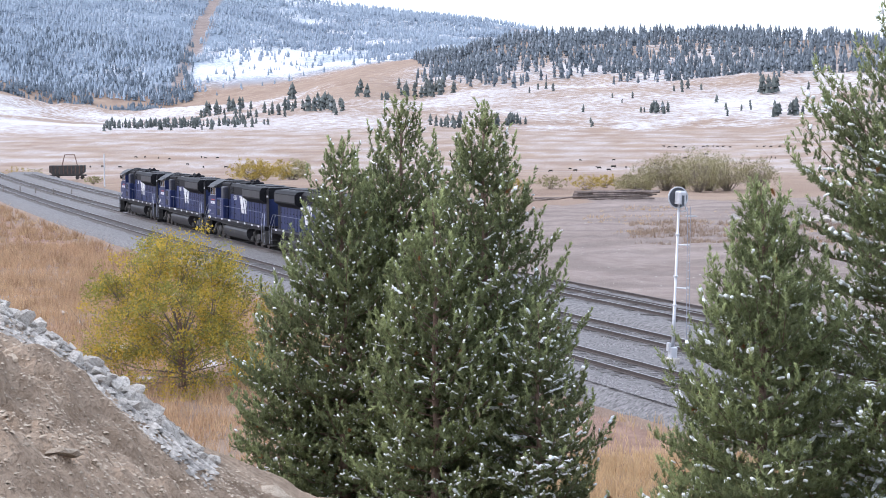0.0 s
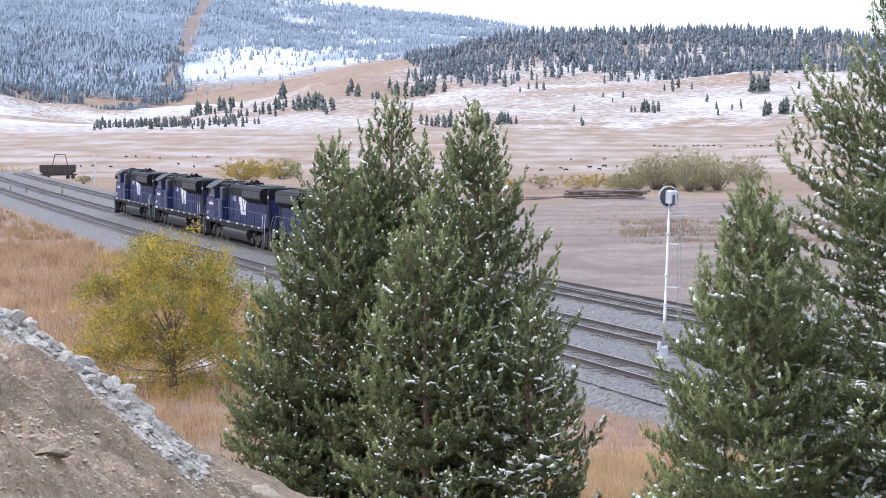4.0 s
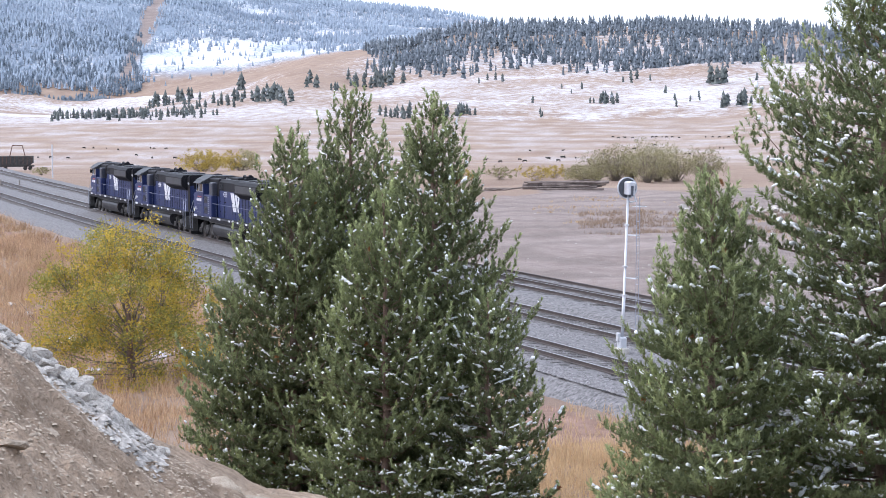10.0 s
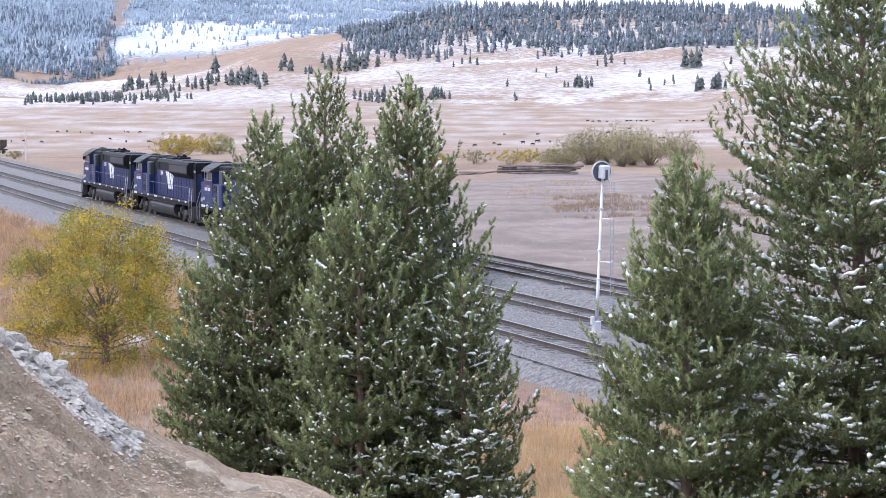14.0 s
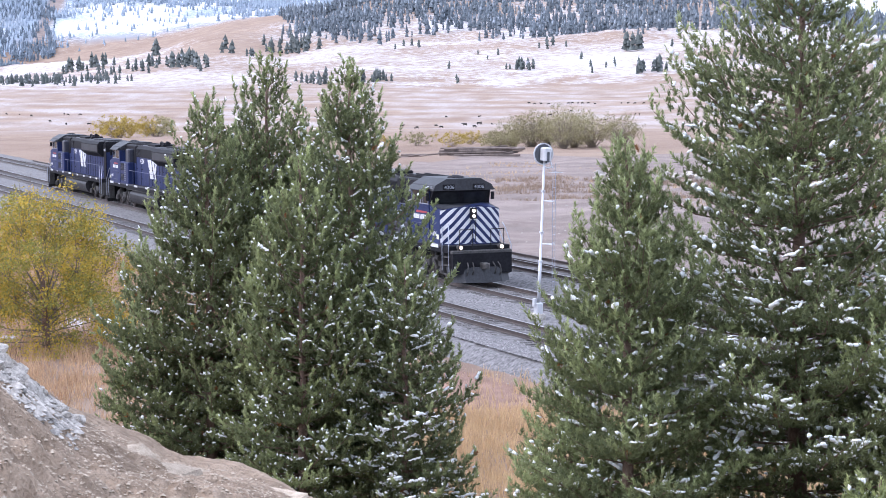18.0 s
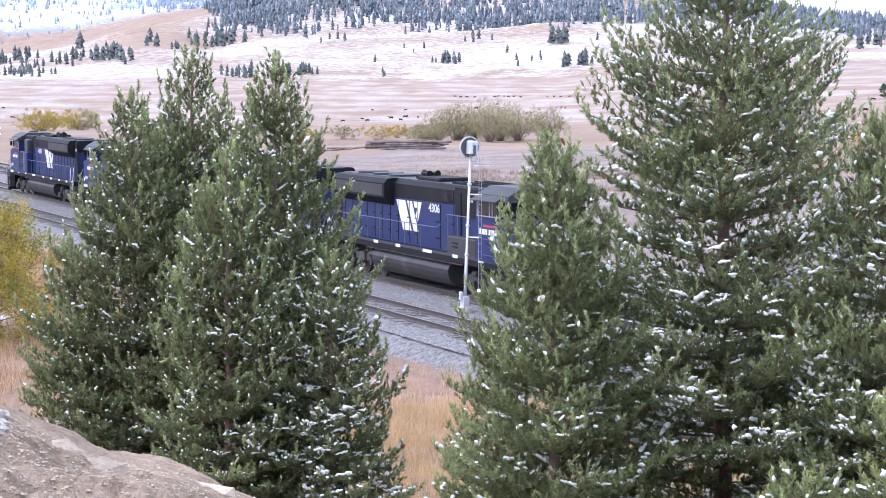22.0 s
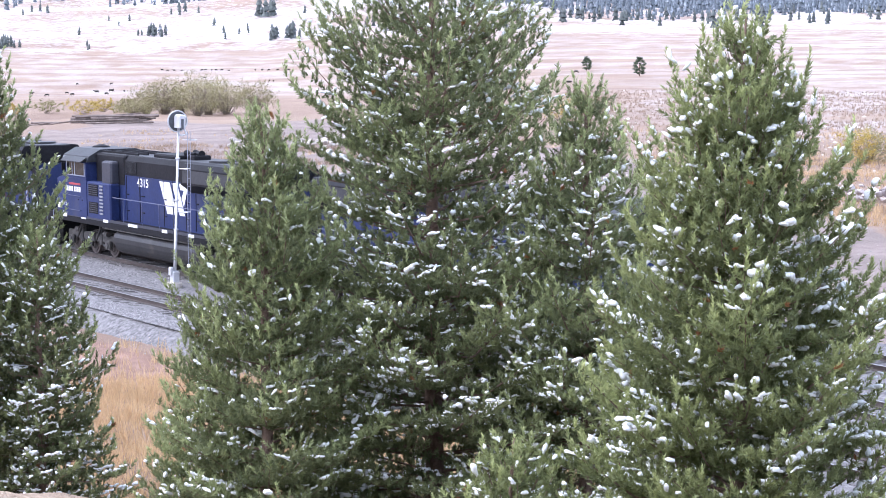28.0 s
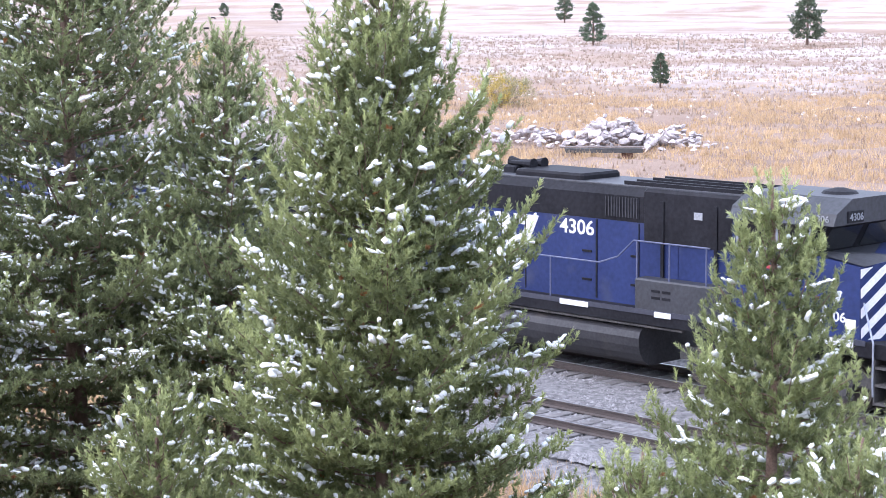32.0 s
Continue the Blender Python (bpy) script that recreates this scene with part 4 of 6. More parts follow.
# ---- leafy shrubs ----
def make_shrub(name, foot, height, spread, n_stems, n_leaves, leaf, mats, seed, label, category="shrub", low=0.0):
    """A rounded bush: stems fanning out to many small sprays of leaves, with gaps between them."""
    rng = np.random.RandomState(seed)
    ob = thing(name, label, category, m=Matrix.Translation(foot))
    n = n_stems * 9
    d = rng.normal(0, 1, (n, 3))
    d /= np.linalg.norm(d, axis=1, keepdims=True)
    centres = d * (rng.uniform(0.25, 1, (n, 1)) ** 0.45) * [spread, spread, height * 0.5] * rng.uniform(0.62, 1.22, (n, 1)) + [0, 0, height * (0.5 + low)]
    centres = centres[centres[:, 2] > height * 0.04]
    stems = Shape()
    for k in range(0, len(centres), 3):
        c = centres[k]
        root = np.array([c[0] * 0.12, c[1] * 0.12, -0.1])
        mid = np.array([c[0] * 0.5, c[1] * 0.5, c[2] * 0.62]) + rng.normal(0, 0.04 * height, 3)
        stems.tube([root, mid, c], [0.006 * height + 0.01, 0.004 * height, 0.004], 4, False)
        for j in range(1, 3):
            if k + j < len(centres) and np.linalg.norm(centres[k + j] - mid) < spread:
                stems.tube([mid, centres[k + j]], [0.003 * height, 0.003], 3, False)
    tagged(part("stemwork", stems, TWIG, ob, "thin grey-brown stems"), kind="stuff")
    side = centres[:, 0] * 0.35 + centres[:, 1] * 0.9 + rng.normal(0, 0.3 * spread, len(centres))
    order = np.argsort(side)
    for i, mt in enumerate(mats):
        m = n_leaves // len(mats)
        pool = order[i * len(order) // len(mats):(i + 1) * len(order) // len(mats)]
        c = centres[rng.choice(pool, m)] + rng.normal(0, 0.055 * height, (m, 3))
        c[:, 2] = np.maximum(c[:, 2], 0.02)
        u, w = rng.normal(0, 1, (m, 3)), rng.normal(0, 1, (m, 3))
        u = u / np.linalg.norm(u, axis=1, keepdims=True) * leaf * rng.uniform(0.6, 1.3, (m, 1))
        w = w / np.linalg.norm(w, axis=1, keepdims=True) * leaf * 0.6
        v = np.stack([c - u, c + w, c + u, c - w], 1).reshape(-1, 3)
        tagged(part("leaves", fast_mesh("leaves", v, np.arange(len(v)).reshape(-1, 4), mt), None, ob, "small autumn leaves"), kind="stuff")
    return ob


def make_cottonwood(foot, height, spread, seed, label):
    """A bushy autumn tree: a forked trunk, limbs to rounded masses of leaves of uneven colour, bare twigs between them."""
    rng = np.random.RandomState(seed)
    ob = thing("cottonwood", label, "tree", m=Matrix.Translation(foot))
    part("trunk", Shape().tube([(0.5, 0.1, -0.2), (0.45, 0.1, 0.8), (0.6, 0.0, 1.9), (0.5, 0, 3.2)], [0.17, 0.14, 0.11, 0.06], 8), BARK, ob, "dark trunk", smooth=True)
    lobes = []
    for k in range(46):
        a, h = k * 2.4 + rng.normal(0, 0.3), (k + 0.5) / 46
        wide = spread * float(np.interp(h, (0, 0.15, 0.45, 0.75, 1), (0.95, 1.0, 1.0, 0.78, 0.28))) * rng.uniform(0.45, 1.0)
        lobes.append((wide * math.cos(a), wide * math.sin(a), height * (0.04 + 0.88 * h) + rng.normal(0, 0.15)))
    limbs = Shape()
    for c in lobes:
        start = np.array([0.5, 0.1, min(2.6, 0.25 + 0.35 * c[2])])
        mid = (start + np.array(c)) / 2 + rng.normal(0, 0.2, 3) + [0, 0, 0.15]
        limbs.tube([start, mid, c], [0.03, 0.015, 0.006], 5, False)
        for _ in range(7):
            end = np.array(c) + rng.normal(0, 0.55, 3) + [0, 0, 0.35]
            end[2] = max(end[2], 0.1)
            limbs.tube([mid * 0.4 + np.array(c) * 0.6, end], [0.014, 0.005], 3, False)
    tagged(part("limbwork", limbs, TWIG, ob, "grey limbs and bare twigs"), kind="stuff")
    for mat, share, tone in ((GREEN_LEAF, 0, "green turning leaves"), (YELLOW_LEAF, 1, "yellow leaves")):
        V = []
        for k, c in enumerate(lobes):
            if (rng.rand() < 0.3 + 0.3 * (c[0] > 0.6) + 0.25 * math.sin(c[0] * 1.7 + c[2])) == bool(share) and rng.rand() < 0.8:
                n = 300
            else:
                n = 900
            n = int(n * rng.uniform(0.45, 1.15))
            sprays = np.array(c) + rng.normal(0, 1, (14, 3)) * [0.5, 0.5, 0.36]
            p = sprays[rng.randint(0, 14, n)] + rng.normal(0, 0.16, (n, 3))
            p[:, 2] = np.maximum(p[:, 2], 0.05)
            u, w = rng.normal(0, 1, (n, 3)), rng.normal(0, 1, (n, 3))
            u *= 0.052 * rng.uniform(0.6, 1.3, (n, 1)) / np.linalg.norm(u, axis=1, keepdims=True)
            w *= 0.036 / np.linalg.norm(w, axis=1, keepdims=True)
            V.append(np.stack([p - u, p + w, p + u, p - w], 1).reshape(-1, 3))
        V = np.concatenate(V)
        tagged(part("leaves", fast_mesh("leaves", V, np.arange(len(V)).reshape(-1, 4), mat), None, ob, tone), kind="stuff")
    return ob


make_cottonwood(at_ground(12.02, 77.0), 5.7, 3.4, 51, "yellow-green autumn cottonwood with bare twigs among dry grass")
make_shrub("gold_willow", at_ground(14.2, 430.0), 4.6, 5.5, 18, 6000, 0.16, (GOLD_LEAF,), 52, "golden willow thicket at the edge of the pasture")
make_shrub("gold_willow", at_ground(15.3, 440.0), 4.4, 5.0, 16, 5000, 0.16, (GOLD_LEAF, WILLOW_LEAF), 53, "golden willow thicket with grey twigs")
for k, (b, r, h, w) in enumerate(((24.9, 292, 2.6, 2.6), (25.8, 296, 5.4, 3.0), (26.7, 290, 6.0, 3.2), (27.5, 294, 5.2, 3.0), (28.3, 297, 4.6, 3.0), (27.0, 299, 5.6, 3.0), (25.3, 300, 4.2, 2.8), (26.25, 297, 4.4, 2.8))):
    make_shrub("willow_thicket", at_ground(b, r), h, w * 1.15, 20, 4200, 0.1, (WILLOW_LEAF,), 54 + k, "half-bare olive willow thicket behind the yard")
make_shrub("gold_willow", at_ground(45.4, 172.0), 3.1, 2.9, 18, 7000, 0.07, (GOLD_LEAF, WILLOW_LEAF), 60, "round golden-green willow bush in dry grass")
for k, (b, r, h) in enumerate(((21.5, 300, 2.2), (22.6, 305, 2.0), (23.6, 300, 2.4), (20.6, 305, 2.6), (24.1, 310, 2.0), (9.8, 400, 1.6), (36.9, 265, 3.4), (38.0, 285, 2.6), (7.7, 640, 3.6), (8.2, 640, 3.0))):
    make_shrub("low_bush", at_ground(b, r), h, h * 1.3, 8, 1500, 0.1, (WILLOW_LEAF if k % 2 else GOLD_LEAF,), 70 + k, "low brushy bush in dry grass")


# ---- locomotives ----
# In a locomotive's own space x runs forward, y to its left, z up from the rail; fr() turns metres behind its front coupler into x.
LENGTH = 23.5


def fr(d):
    return LENGTH / 2 - d - 0.87 * min(max(d - 9.9, 0.0), 1.0)


def lettering(name, text, size, m, mat, parent, label):
    cu = bpy.data.curves.new(name, "FONT")
    cu.body, cu.size, cu.extrude, cu.align_x, cu.offset = text, size, 0.004, "LEFT", 0.014 * size
    tmp = bpy.data.objects.new(name, cu)
    scene.collection.objects.link(tmp)
    bpy.context.view_layer.update()
    me = bpy.data.meshes.new_from_object(tmp.evaluated_get(bpy.context.evaluated_depsgraph_get()))
    bpy.data.objects.remove(tmp)
    me.materials.clear()
    me.materials.append(mat)
    ob = part(name, me, None, parent, label)
    ob.matrix_basis = m @ Matrix.Diagonal((1.15, 1.0, 1.0, 1.0))
    return ob


def side_text(name, text, size, d, z, side, off, mat, parent, label):
    """Writing on a flank; d: where it starts, as read, behind the front coupler."""
    m = pose(fr(d), side * off, z, 90, 0, 0 if side < 0 else 180)
    return lettering(name, text, size, m, mat, parent, label)


def flank(shape, poly, side, off, depth=0.01):
    """A flat patch on a flank from (metres behind the front, height) corners."""
    return shape.prism([(fr(d), z) for d, z in poly], side * off, side * (off + depth), "y")


def make_locomotive(number, label, lit):
    e = thing("locomotive", label, "locomotive", "helper locomotives of one train")
    # frame, walkways and sill
    body = part("frame", Shape().box(fr(21.7), fr(0.95), -1.5, 1.5, 1.42, 1.74), LOCO_BLACK, e, "black walkway frame")
    for s in (-1, 1):
        part("sill_strip", Shape().box(fr(20.9), fr(1.9), s * 1.505 - 0.012, s * 1.505 + 0.012, 1.66, 1.78), LOCO_GREY, e, "dusty dark walkway edge")
        for k, d in enumerate((2.2, 4.85, 7.3, 9.9, 12.4, 14.9, 17.4, 19.6)):
            part("reflector", Shape().box(fr(d + (1.0 if k == 0 else 0.5)), fr(d), s * 1.523 - 0.006, s * 1.523 + 0.006, 1.63 if k else 1.6, 1.76), LOCO_WHITE, e, "white reflective panel")
    # nose with a chamfered front, sloping back to the windscreen
    plan = [(fr(2.05), -1.5), (fr(1.75), -0.95), (fr(1.68), -0.45), (fr(1.68), 0.45), (fr(1.75), 0.95), (fr(2.05), 1.5), (fr(3.75), 1.5), (fr(3.75), -1.5)]
    top = [3.34, 3.44, 3.5, 3.5, 3.44, 3.34, 3.56, 3.56]
    nose = Shape().add([(x, y, 1.7) for x, y in plan] + [(x - (0.05 if i < 6 else 0), y * (0.985 if i < 6 else 1), z) for i, ((x, y), z) in enumerate(zip(plan, top))],
                       [tuple(range(8)), tuple(range(15, 7, -1))] + [(i, (i + 1) % 8, 8 + (i + 1) % 8, 8 + i) for i in range(8)])
    part("nose", nose, LOCO_BLUE, e, "blue nose")
    part("nose_top", Shape().add([(fr(2.0), -1.42, 3.36), (fr(1.72), -0.45, 3.515), (fr(1.72), 0.45, 3.515), (fr(2.0), 1.42, 3.36), (fr(3.5), 1.46, 3.57), (fr(3.5), -1.46, 3.57)], [(0, 1, 2, 3, 4, 5)]), LOCO_ROOF, e, "dusty black nose top")
    # white chevrons on the three front facets and on the corner of the flanks
    def facet(y0, y1, x_at, z0, z1, lean_in):
        width, gap = 0.145, 0.43
        for k in range(-8, 14):
            zz = z0 + k * gap
            poly = []
            for y in np.linspace(y0, y1, 5):
                poly.append((y, zz + (lean_in - abs(y)) * 1.05))
            low = [(y, max(min(z, z1(y)), z0)) for y, z in poly]
            high = [(y, max(min(z + width * 1.5, z1(y)), z0)) for y, z in poly]
            if max(h[1] - l[1] for h, l in zip(high, low)) < 0.03:
                continue
            n = len(poly)
            v = [(x_at(y) + 0.012 - (z - 1.7) * 0.03, y, z) for y, z in low] + [(x_at(y) + 0.012 - (z - 1.7) * 0.03, y, z) for y, z in high]
            part("chevron", Shape().add(v, [(i, i + 1, n + i + 1, n + i) for i in range(n - 1)]), LOCO_WHITE, e, "white diagonal stripe")

    front_x = lambda y: fr(float(np.interp(abs(y), (0, 0.45, 0.95, 1.5), (1.68, 1.68, 1.75, 2.05))))
    crown = lambda y: float(np.interp(abs(y), (0, 0.45, 0.95, 1.5), (3.46, 3.46, 3.4, 3.3)))
    for lo, hi in ((-1.48, -0.95), (-0.95, -0.45), (-0.45, -0.02), (0.02, 0.45), (0.45, 0.95), (0.95, 1.48)):
        facet(lo, hi, front_x, 1.78, crown, 1.5)
    # cab
    prof = [(-1.53, 1.7), (1.53, 1.7), (1.53, 4.12), (1.42, 4.4), (0.85, 4.7), (-0.85, 4.7), (-1.42, 4.4), (-1.53, 4.12)]
    cab = part("cab", Shape().prism([(y, z) for y, z in prof[:3]] + [(1.5, 4.16), (-1.5, 4.16), (-1.53, 4.12)], fr(5.5), fr(3.3), "x"), LOCO_BLUE, e, "blue cab sides")
    part("cab_roof", Shape().prism([(-1.53, 4.165), (1.53, 4.165), (1.42, 4.42), (0.85, 4.72), (-0.85, 4.72), (-1.42, 4.42)], fr(5.6), fr(2.75), "x"), LOCO_ROOF, e, "dark faceted cab roof")
    part("windscreen_wall", Shape().add([(fr(3.3), -1.5, 3.5), (fr(3.3), 1.5, 3.5), (fr(2.95), 1.44, 4.17), (fr(2.95), -1.44, 4.17), (fr(3.5), -1.5, 3.5), (fr(3.5), 1.5, 3.5), (fr(3.5), 1.44, 4.17), (fr(3.5), -1.44, 4.17)],
                                        [(0, 1, 2, 3), (7, 6, 5, 4), (0, 3, 7, 4), (1, 5, 6, 2), (3, 2, 6, 7)]), LOCO_BLACK, e, "black windscreen surround")
    for s in (-1, 1):
        y0, y1 = sorted((s * 0.12, s * 1.28))
        part("windscreen", Shape().add([(fr(3.25), y0, 3.58), (fr(3.25), y1, 3.58), (fr(2.98), y1, 4.08), (fr(2.98), y0, 4.08)], [(0, 1, 2, 3)]), CAB_GLASS, e, "dark cab windscreen")
        part("visor", Shape().prism([(s * 1.5, 4.38), (s * 1.53, 4.36), (s * 1.78, 4.18), (s * 1.77, 4.15)], fr(5.5), fr(3.2), "x"), LOCO_ROOF, e, "dusty side window visor")
        win = part("side_window", flank(Shape(), ((5.35, 3.56), (3.35, 3.56), (3.35, 4.12), (5.35, 4.12)), s, 1.532), CAB_GLASS, e, "dark side windows")
        for d in (5.35, 4.25, 3.98, 3.36):
            part("window_frame", flank(Shape(), ((d + 0.03, 3.56), (d - 0.03, 3.56), (d - 0.03, 4.12), (d + 0.03, 4.12)), s, 1.538, 0.015), HANDRAIL, win, "pale window bar")
        part("window_sill", flank(Shape(), ((5.4, 3.52), (3.3, 3.52), (3.3, 3.56), (5.4, 3.56)), s, 1.535, 0.03), HANDRAIL, win)
        part("belt_rail", flank(Shape(), ((5.45, 3.38), (3.3, 3.38), (3.3, 3.41), (5.45, 3.41)), s, 1.53, 0.02), LOCO_BLUE, e)
        for z, d0, d1 in ((2.62, 4.9, 3.6), (1.98, 4.9, 3.6)):
            part("grab_iron", Shape().tube([(fr(d0), s * 1.54, z), (fr(d0), s * 1.58, z), (fr(d1), s * 1.58, z), (fr(d1), s * 1.54, z)], 0.012, 6), HANDRAIL_BLUE, e)
        # the railroad's name as plain shapes
        start = 5.2 if s < 0 else 3.25
        for k, w in enumerate((0.19, 0.19, 0.08, 0.15, None, 0.15, 0.08, 0.2, 0.2)):
            if w is None:
                start -= s * -0.1
                continue
            a, b = (start, start - w) if s < 0 else (start, start + w)
            part("name_bar", flank(Shape(), ((max(a, b), 2.8), (min(a, b), 2.8), (min(a, b) - 0.02 * -s, 3.02), (max(a, b) - 0.02 * -s, 3.02)), s, 1.53, 0.006), LOCO_WHITE, e, "white lettering shape")
            start = b - 0.035 if s < 0 else b + 0.035
        part("name_stripe", flank(Shape(), ((4.85, 3.1), (3.55, 3.1), (3.55, 3.19), (4.85, 3.19)), s, 1.53, 0.006), RAIL_RED, e, "faded red name stripe")
        side_text("cab_number", number, 0.3, 3.1 if s < 0 else 2.5, 2.12, s, 1.503, LOCO_WHITE, e, "small white road number")
        part("tag", flank(Shape(), ((2.42, 1.98), (2.16, 1.98), (2.16, 2.2), (2.42, 2.2)), s, 1.502, 0.006), YELLOW_TAG, e, "square cream tag")
        for d in (4.6, 5.05):
            part("rivet_plate", flank(Shape(), ((d, 2.42), (d - 0.06, 2.42), (d - 0.06, 2.48), (d, 2.48)), s, 1.53, 0.01), LOCO_BLACK, e)
    # long hood
    part("hood_lower", Shape().box(fr(20.75), fr(5.5), -1.02, 1.02, 1.7, 3.74), LOCO_BLUE, e, "blue engine hood")
    part("hood_upper", Shape().prism([(-1.025, 3.742), (1.025, 3.742), (1.025, 4.36), (0.86, 4.55), (-0.86, 4.55), (-1.025, 4.36)], fr(20.75), fr(5.5), "x"), LOCO_BLACK, e, "black upper hood")
    part("hood_roof", Shape().box(fr(20.7), fr(5.6), -0.84, 0.84, 4.552, 4.6, 0.02), LOCO_ROOF, e, "sooty hood roof")
    part("equipment_bay", Shape().box(fr(8.6), fr(5.52), -1.06, 1.06, 3.3, 4.58, 0.08), LOCO_BLACK, e, "dark equipment bay behind the cab")
    # right flank: grey cabinet and doors; left flank: wide blue cabinet with grilles
    part("battery_box", Shape().box(fr(8.45), fr(5.6), -1.5, -1.03, 1.745, 2.5, 0.04), LOCO_ROOF, e, "dark cabinet beside the walkway")
    for k in range(4):
        part("louvre", flank(Shape(), ((7.9 - 0.32 * (k % 2), 2.05 + 0.16 * (k // 2)), (7.65 - 0.32 * (k % 2), 2.05 + 0.16 * (k // 2)), (7.65 - 0.32 * (k % 2), 2.11 + 0.16 * (k // 2)), (7.9 - 0.32 * (k % 2), 2.11 + 0.16 * (k // 2))), -1, 1.502, 0.015), LOCO_BLACK, e)
    part("cabinet", Shape().box(fr(8.05), fr(5.52), 1.03, 1.52, 1.745, 3.34, 0.06), LOCO_BLUE, e, "wide blue cabinet with black grilles")
    for z0 in (1.95, 2.72):
        g = part("grille", flank(Shape(), ((6.75, z0), (5.75, z0), (5.75, z0 + 0.5), (6.75, z0 + 0.5)), 1, 1.522, 0.012), LOCO_BLACK, e, "black intake grille")
        for k in range(5):
            part("slat", flank(Shape(), ((6.73, z0 + 0.06 + k * 0.09), (5.77, z0 + 0.06 + k * 0.09), (5.77, z0 + 0.09 + k * 0.09), (6.73, z0 + 0.09 + k * 0.09)), 1, 1.534, 0.02), LOCO_GREY, g)
    for k in range(9):
        part("step_louvre", flank(Shape(), ((7.3, 1.95 + k * 0.15), (6.95, 1.95 + k * 0.15), (6.95, 2.02 + k * 0.15), (7.3, 2.02 + k * 0.15)), 1, 1.52, 0.03), SILL_GREY, e)
    part("filter_box", Shape().box(fr(8.0), fr(7.0), 1.0, 1.45, 3.35, 4.3, 0.08), LOCO_GREY, e, "grey filter box over the cabinet")
    for s in (-1, 1):
        # doors along the hood
        for d in (8.7, 9.98, 11.6, 12.45, 13.7, 14.6, 15.5, 16.4, 17.3, 18.2, 19.1, 20.0):
            part("door_seam", flank(Shape(), ((d + 0.025, 1.8), (d, 1.8), (d, 3.72 if d < 14 else 3.35), (d + 0.025, 3.72 if d < 14 else 3.35)), s, 1.02, 0.018), LOCO_BLACK, e)
            for z in (2.2, 2.9):
                part("latch", flank(Shape(), ((d + 0.26, z), (d + 0.1, z), (d + 0.1, z + 0.05), (d + 0.26, z + 0.05)), s, 1.02, 0.03), LOCO_BLACK, e)
        part("dark_door", flank(Shape(), ((8.55, 1.8), (7.5, 1.8), (7.5, 3.7), (8.55, 3.7)), s, 1.02, 0.012), LOCO_BLUE, e)
        vent = part("upper_vent", flank(Shape(), ((9.8, 3.82), (8.7, 3.82), (8.7, 4.34), (9.8, 4.34)), s, 1.026, 0.01), LOCO_BLACK, e, "black upper louvres")
        for k in range(12):
            d = 8.75 + k * 0.09
            part("slat", flank(Shape(), ((d + 0.03, 3.84), (d, 3.84), (d, 4.32), (d + 0.03, 4.32)), s, 1.036, 0.02), LOCO_ROOF, vent)
        side_text("road_number", number, 0.5, (10.65 if s < 0 else 9.8), 3.32, s, 1.022, LOCO_WHITE, e, "white road number")
        # the white emblem of three slanted bars
        for poly in (((13.75, 3.66), (12.75, 3.66), (12.05, 2.35), (13.0, 2.35)), ((12.55, 3.66), (12.02, 3.66), (11.32, 2.35), (11.82, 2.35)), ((11.85, 3.66), (10.95, 3.66), (11.42, 2.72), (11.62, 3.06), (11.4, 3.4), (11.72, 3.4))):
            pts = tuple((d + 0.2, z) for d, z in poly) if s < 0 else tuple((24.9 - d, z) for d, z in poly)
            part("emblem_bar", flank(Shape(), pts, s, 1.022, 0.006), LOCO_WHITE, e, "white slanted emblem bar")
        # radiator flare at the rear
        part("radiator_wing", Shape().prism([(s * 1.03, 3.36), (s * 1.5, 3.72), (s * 1.5, 4.36), (s * 1.34, 4.56), (s * 0.8, 4.6), (s * 0.8, 3.36)], fr(20.4), fr(14.2), "x"), LOCO_BLACK, e, "black overhanging radiator")
        part("radiator_intake", flank(Shape(), ((20.2, 3.8), (14.4, 3.8), (14.4, 4.3), (20.2, 4.3)), s, 1.502, 0.012), LOCO_ROOF, e, "radiator screen")
        part("hood_end", Shape().box(fr(21.2), fr(20.42), min(s * 0.98, s * 1.03), max(s * 0.98, s * 1.03), 1.75, 4.4), LOCO_BLACK, e, "black hood end panel")
        side_text("rear_number", number, 0.26, (21.1 if s < 0 else 20.5), 3.84, s, 1.032, LOCO_WHITE, e, "small white road number")
        # handrails with posts
        y = s * 1.46
        hand = [(fr(20.6), y, 2.76), (fr(9.6), y, 2.76), (fr(9.0), y, 2.95), (fr(8.5), y, 3.38), (fr(6.2), y, 3.38)] if s < 0 else [(fr(20.6), y, 2.76), (fr(8.2), y, 2.76)]
        rail = part("handrail", Shape().tube(hand, 0.02, 6), HANDRAIL_BLUE, e, "slim walkway handrail")
        for d in [10.6 + 1.42 * k for k in range(8)] + ([8.4, 7.4, 6.3] if s < 0 else [9.3]):
            part("stanchion", Shape().tube([(fr(d), y, 1.74), (fr(d), y, 2.76 if d > 9 or s > 0 else 3.38)], 0.02, 6), HANDRAIL_BLUE, rail)
        # steps and grab rails at the corners
        for d, way in ((1.25, 1), (21.4, -1)):
            y0, y1 = sorted((s * 1.1, s * 1.5))
            st = part("corner_step", Shape().box(fr(d + 0.44), fr(d + 0.4), y0, y1, 0.4, 1.45), UNDERFRAME, e, "black corner steps")
            for z, inset in ((0.42, 0.0), (0.82, 0.05), (1.2, 0.1)):
                part("tread", Shape().box(fr(d + 0.42), fr(d - 0.3), y0 + (inset if s > 0 else 0), y1 - (inset if s < 0 else 0), z, z + 0.055), UNDERFRAME, st)
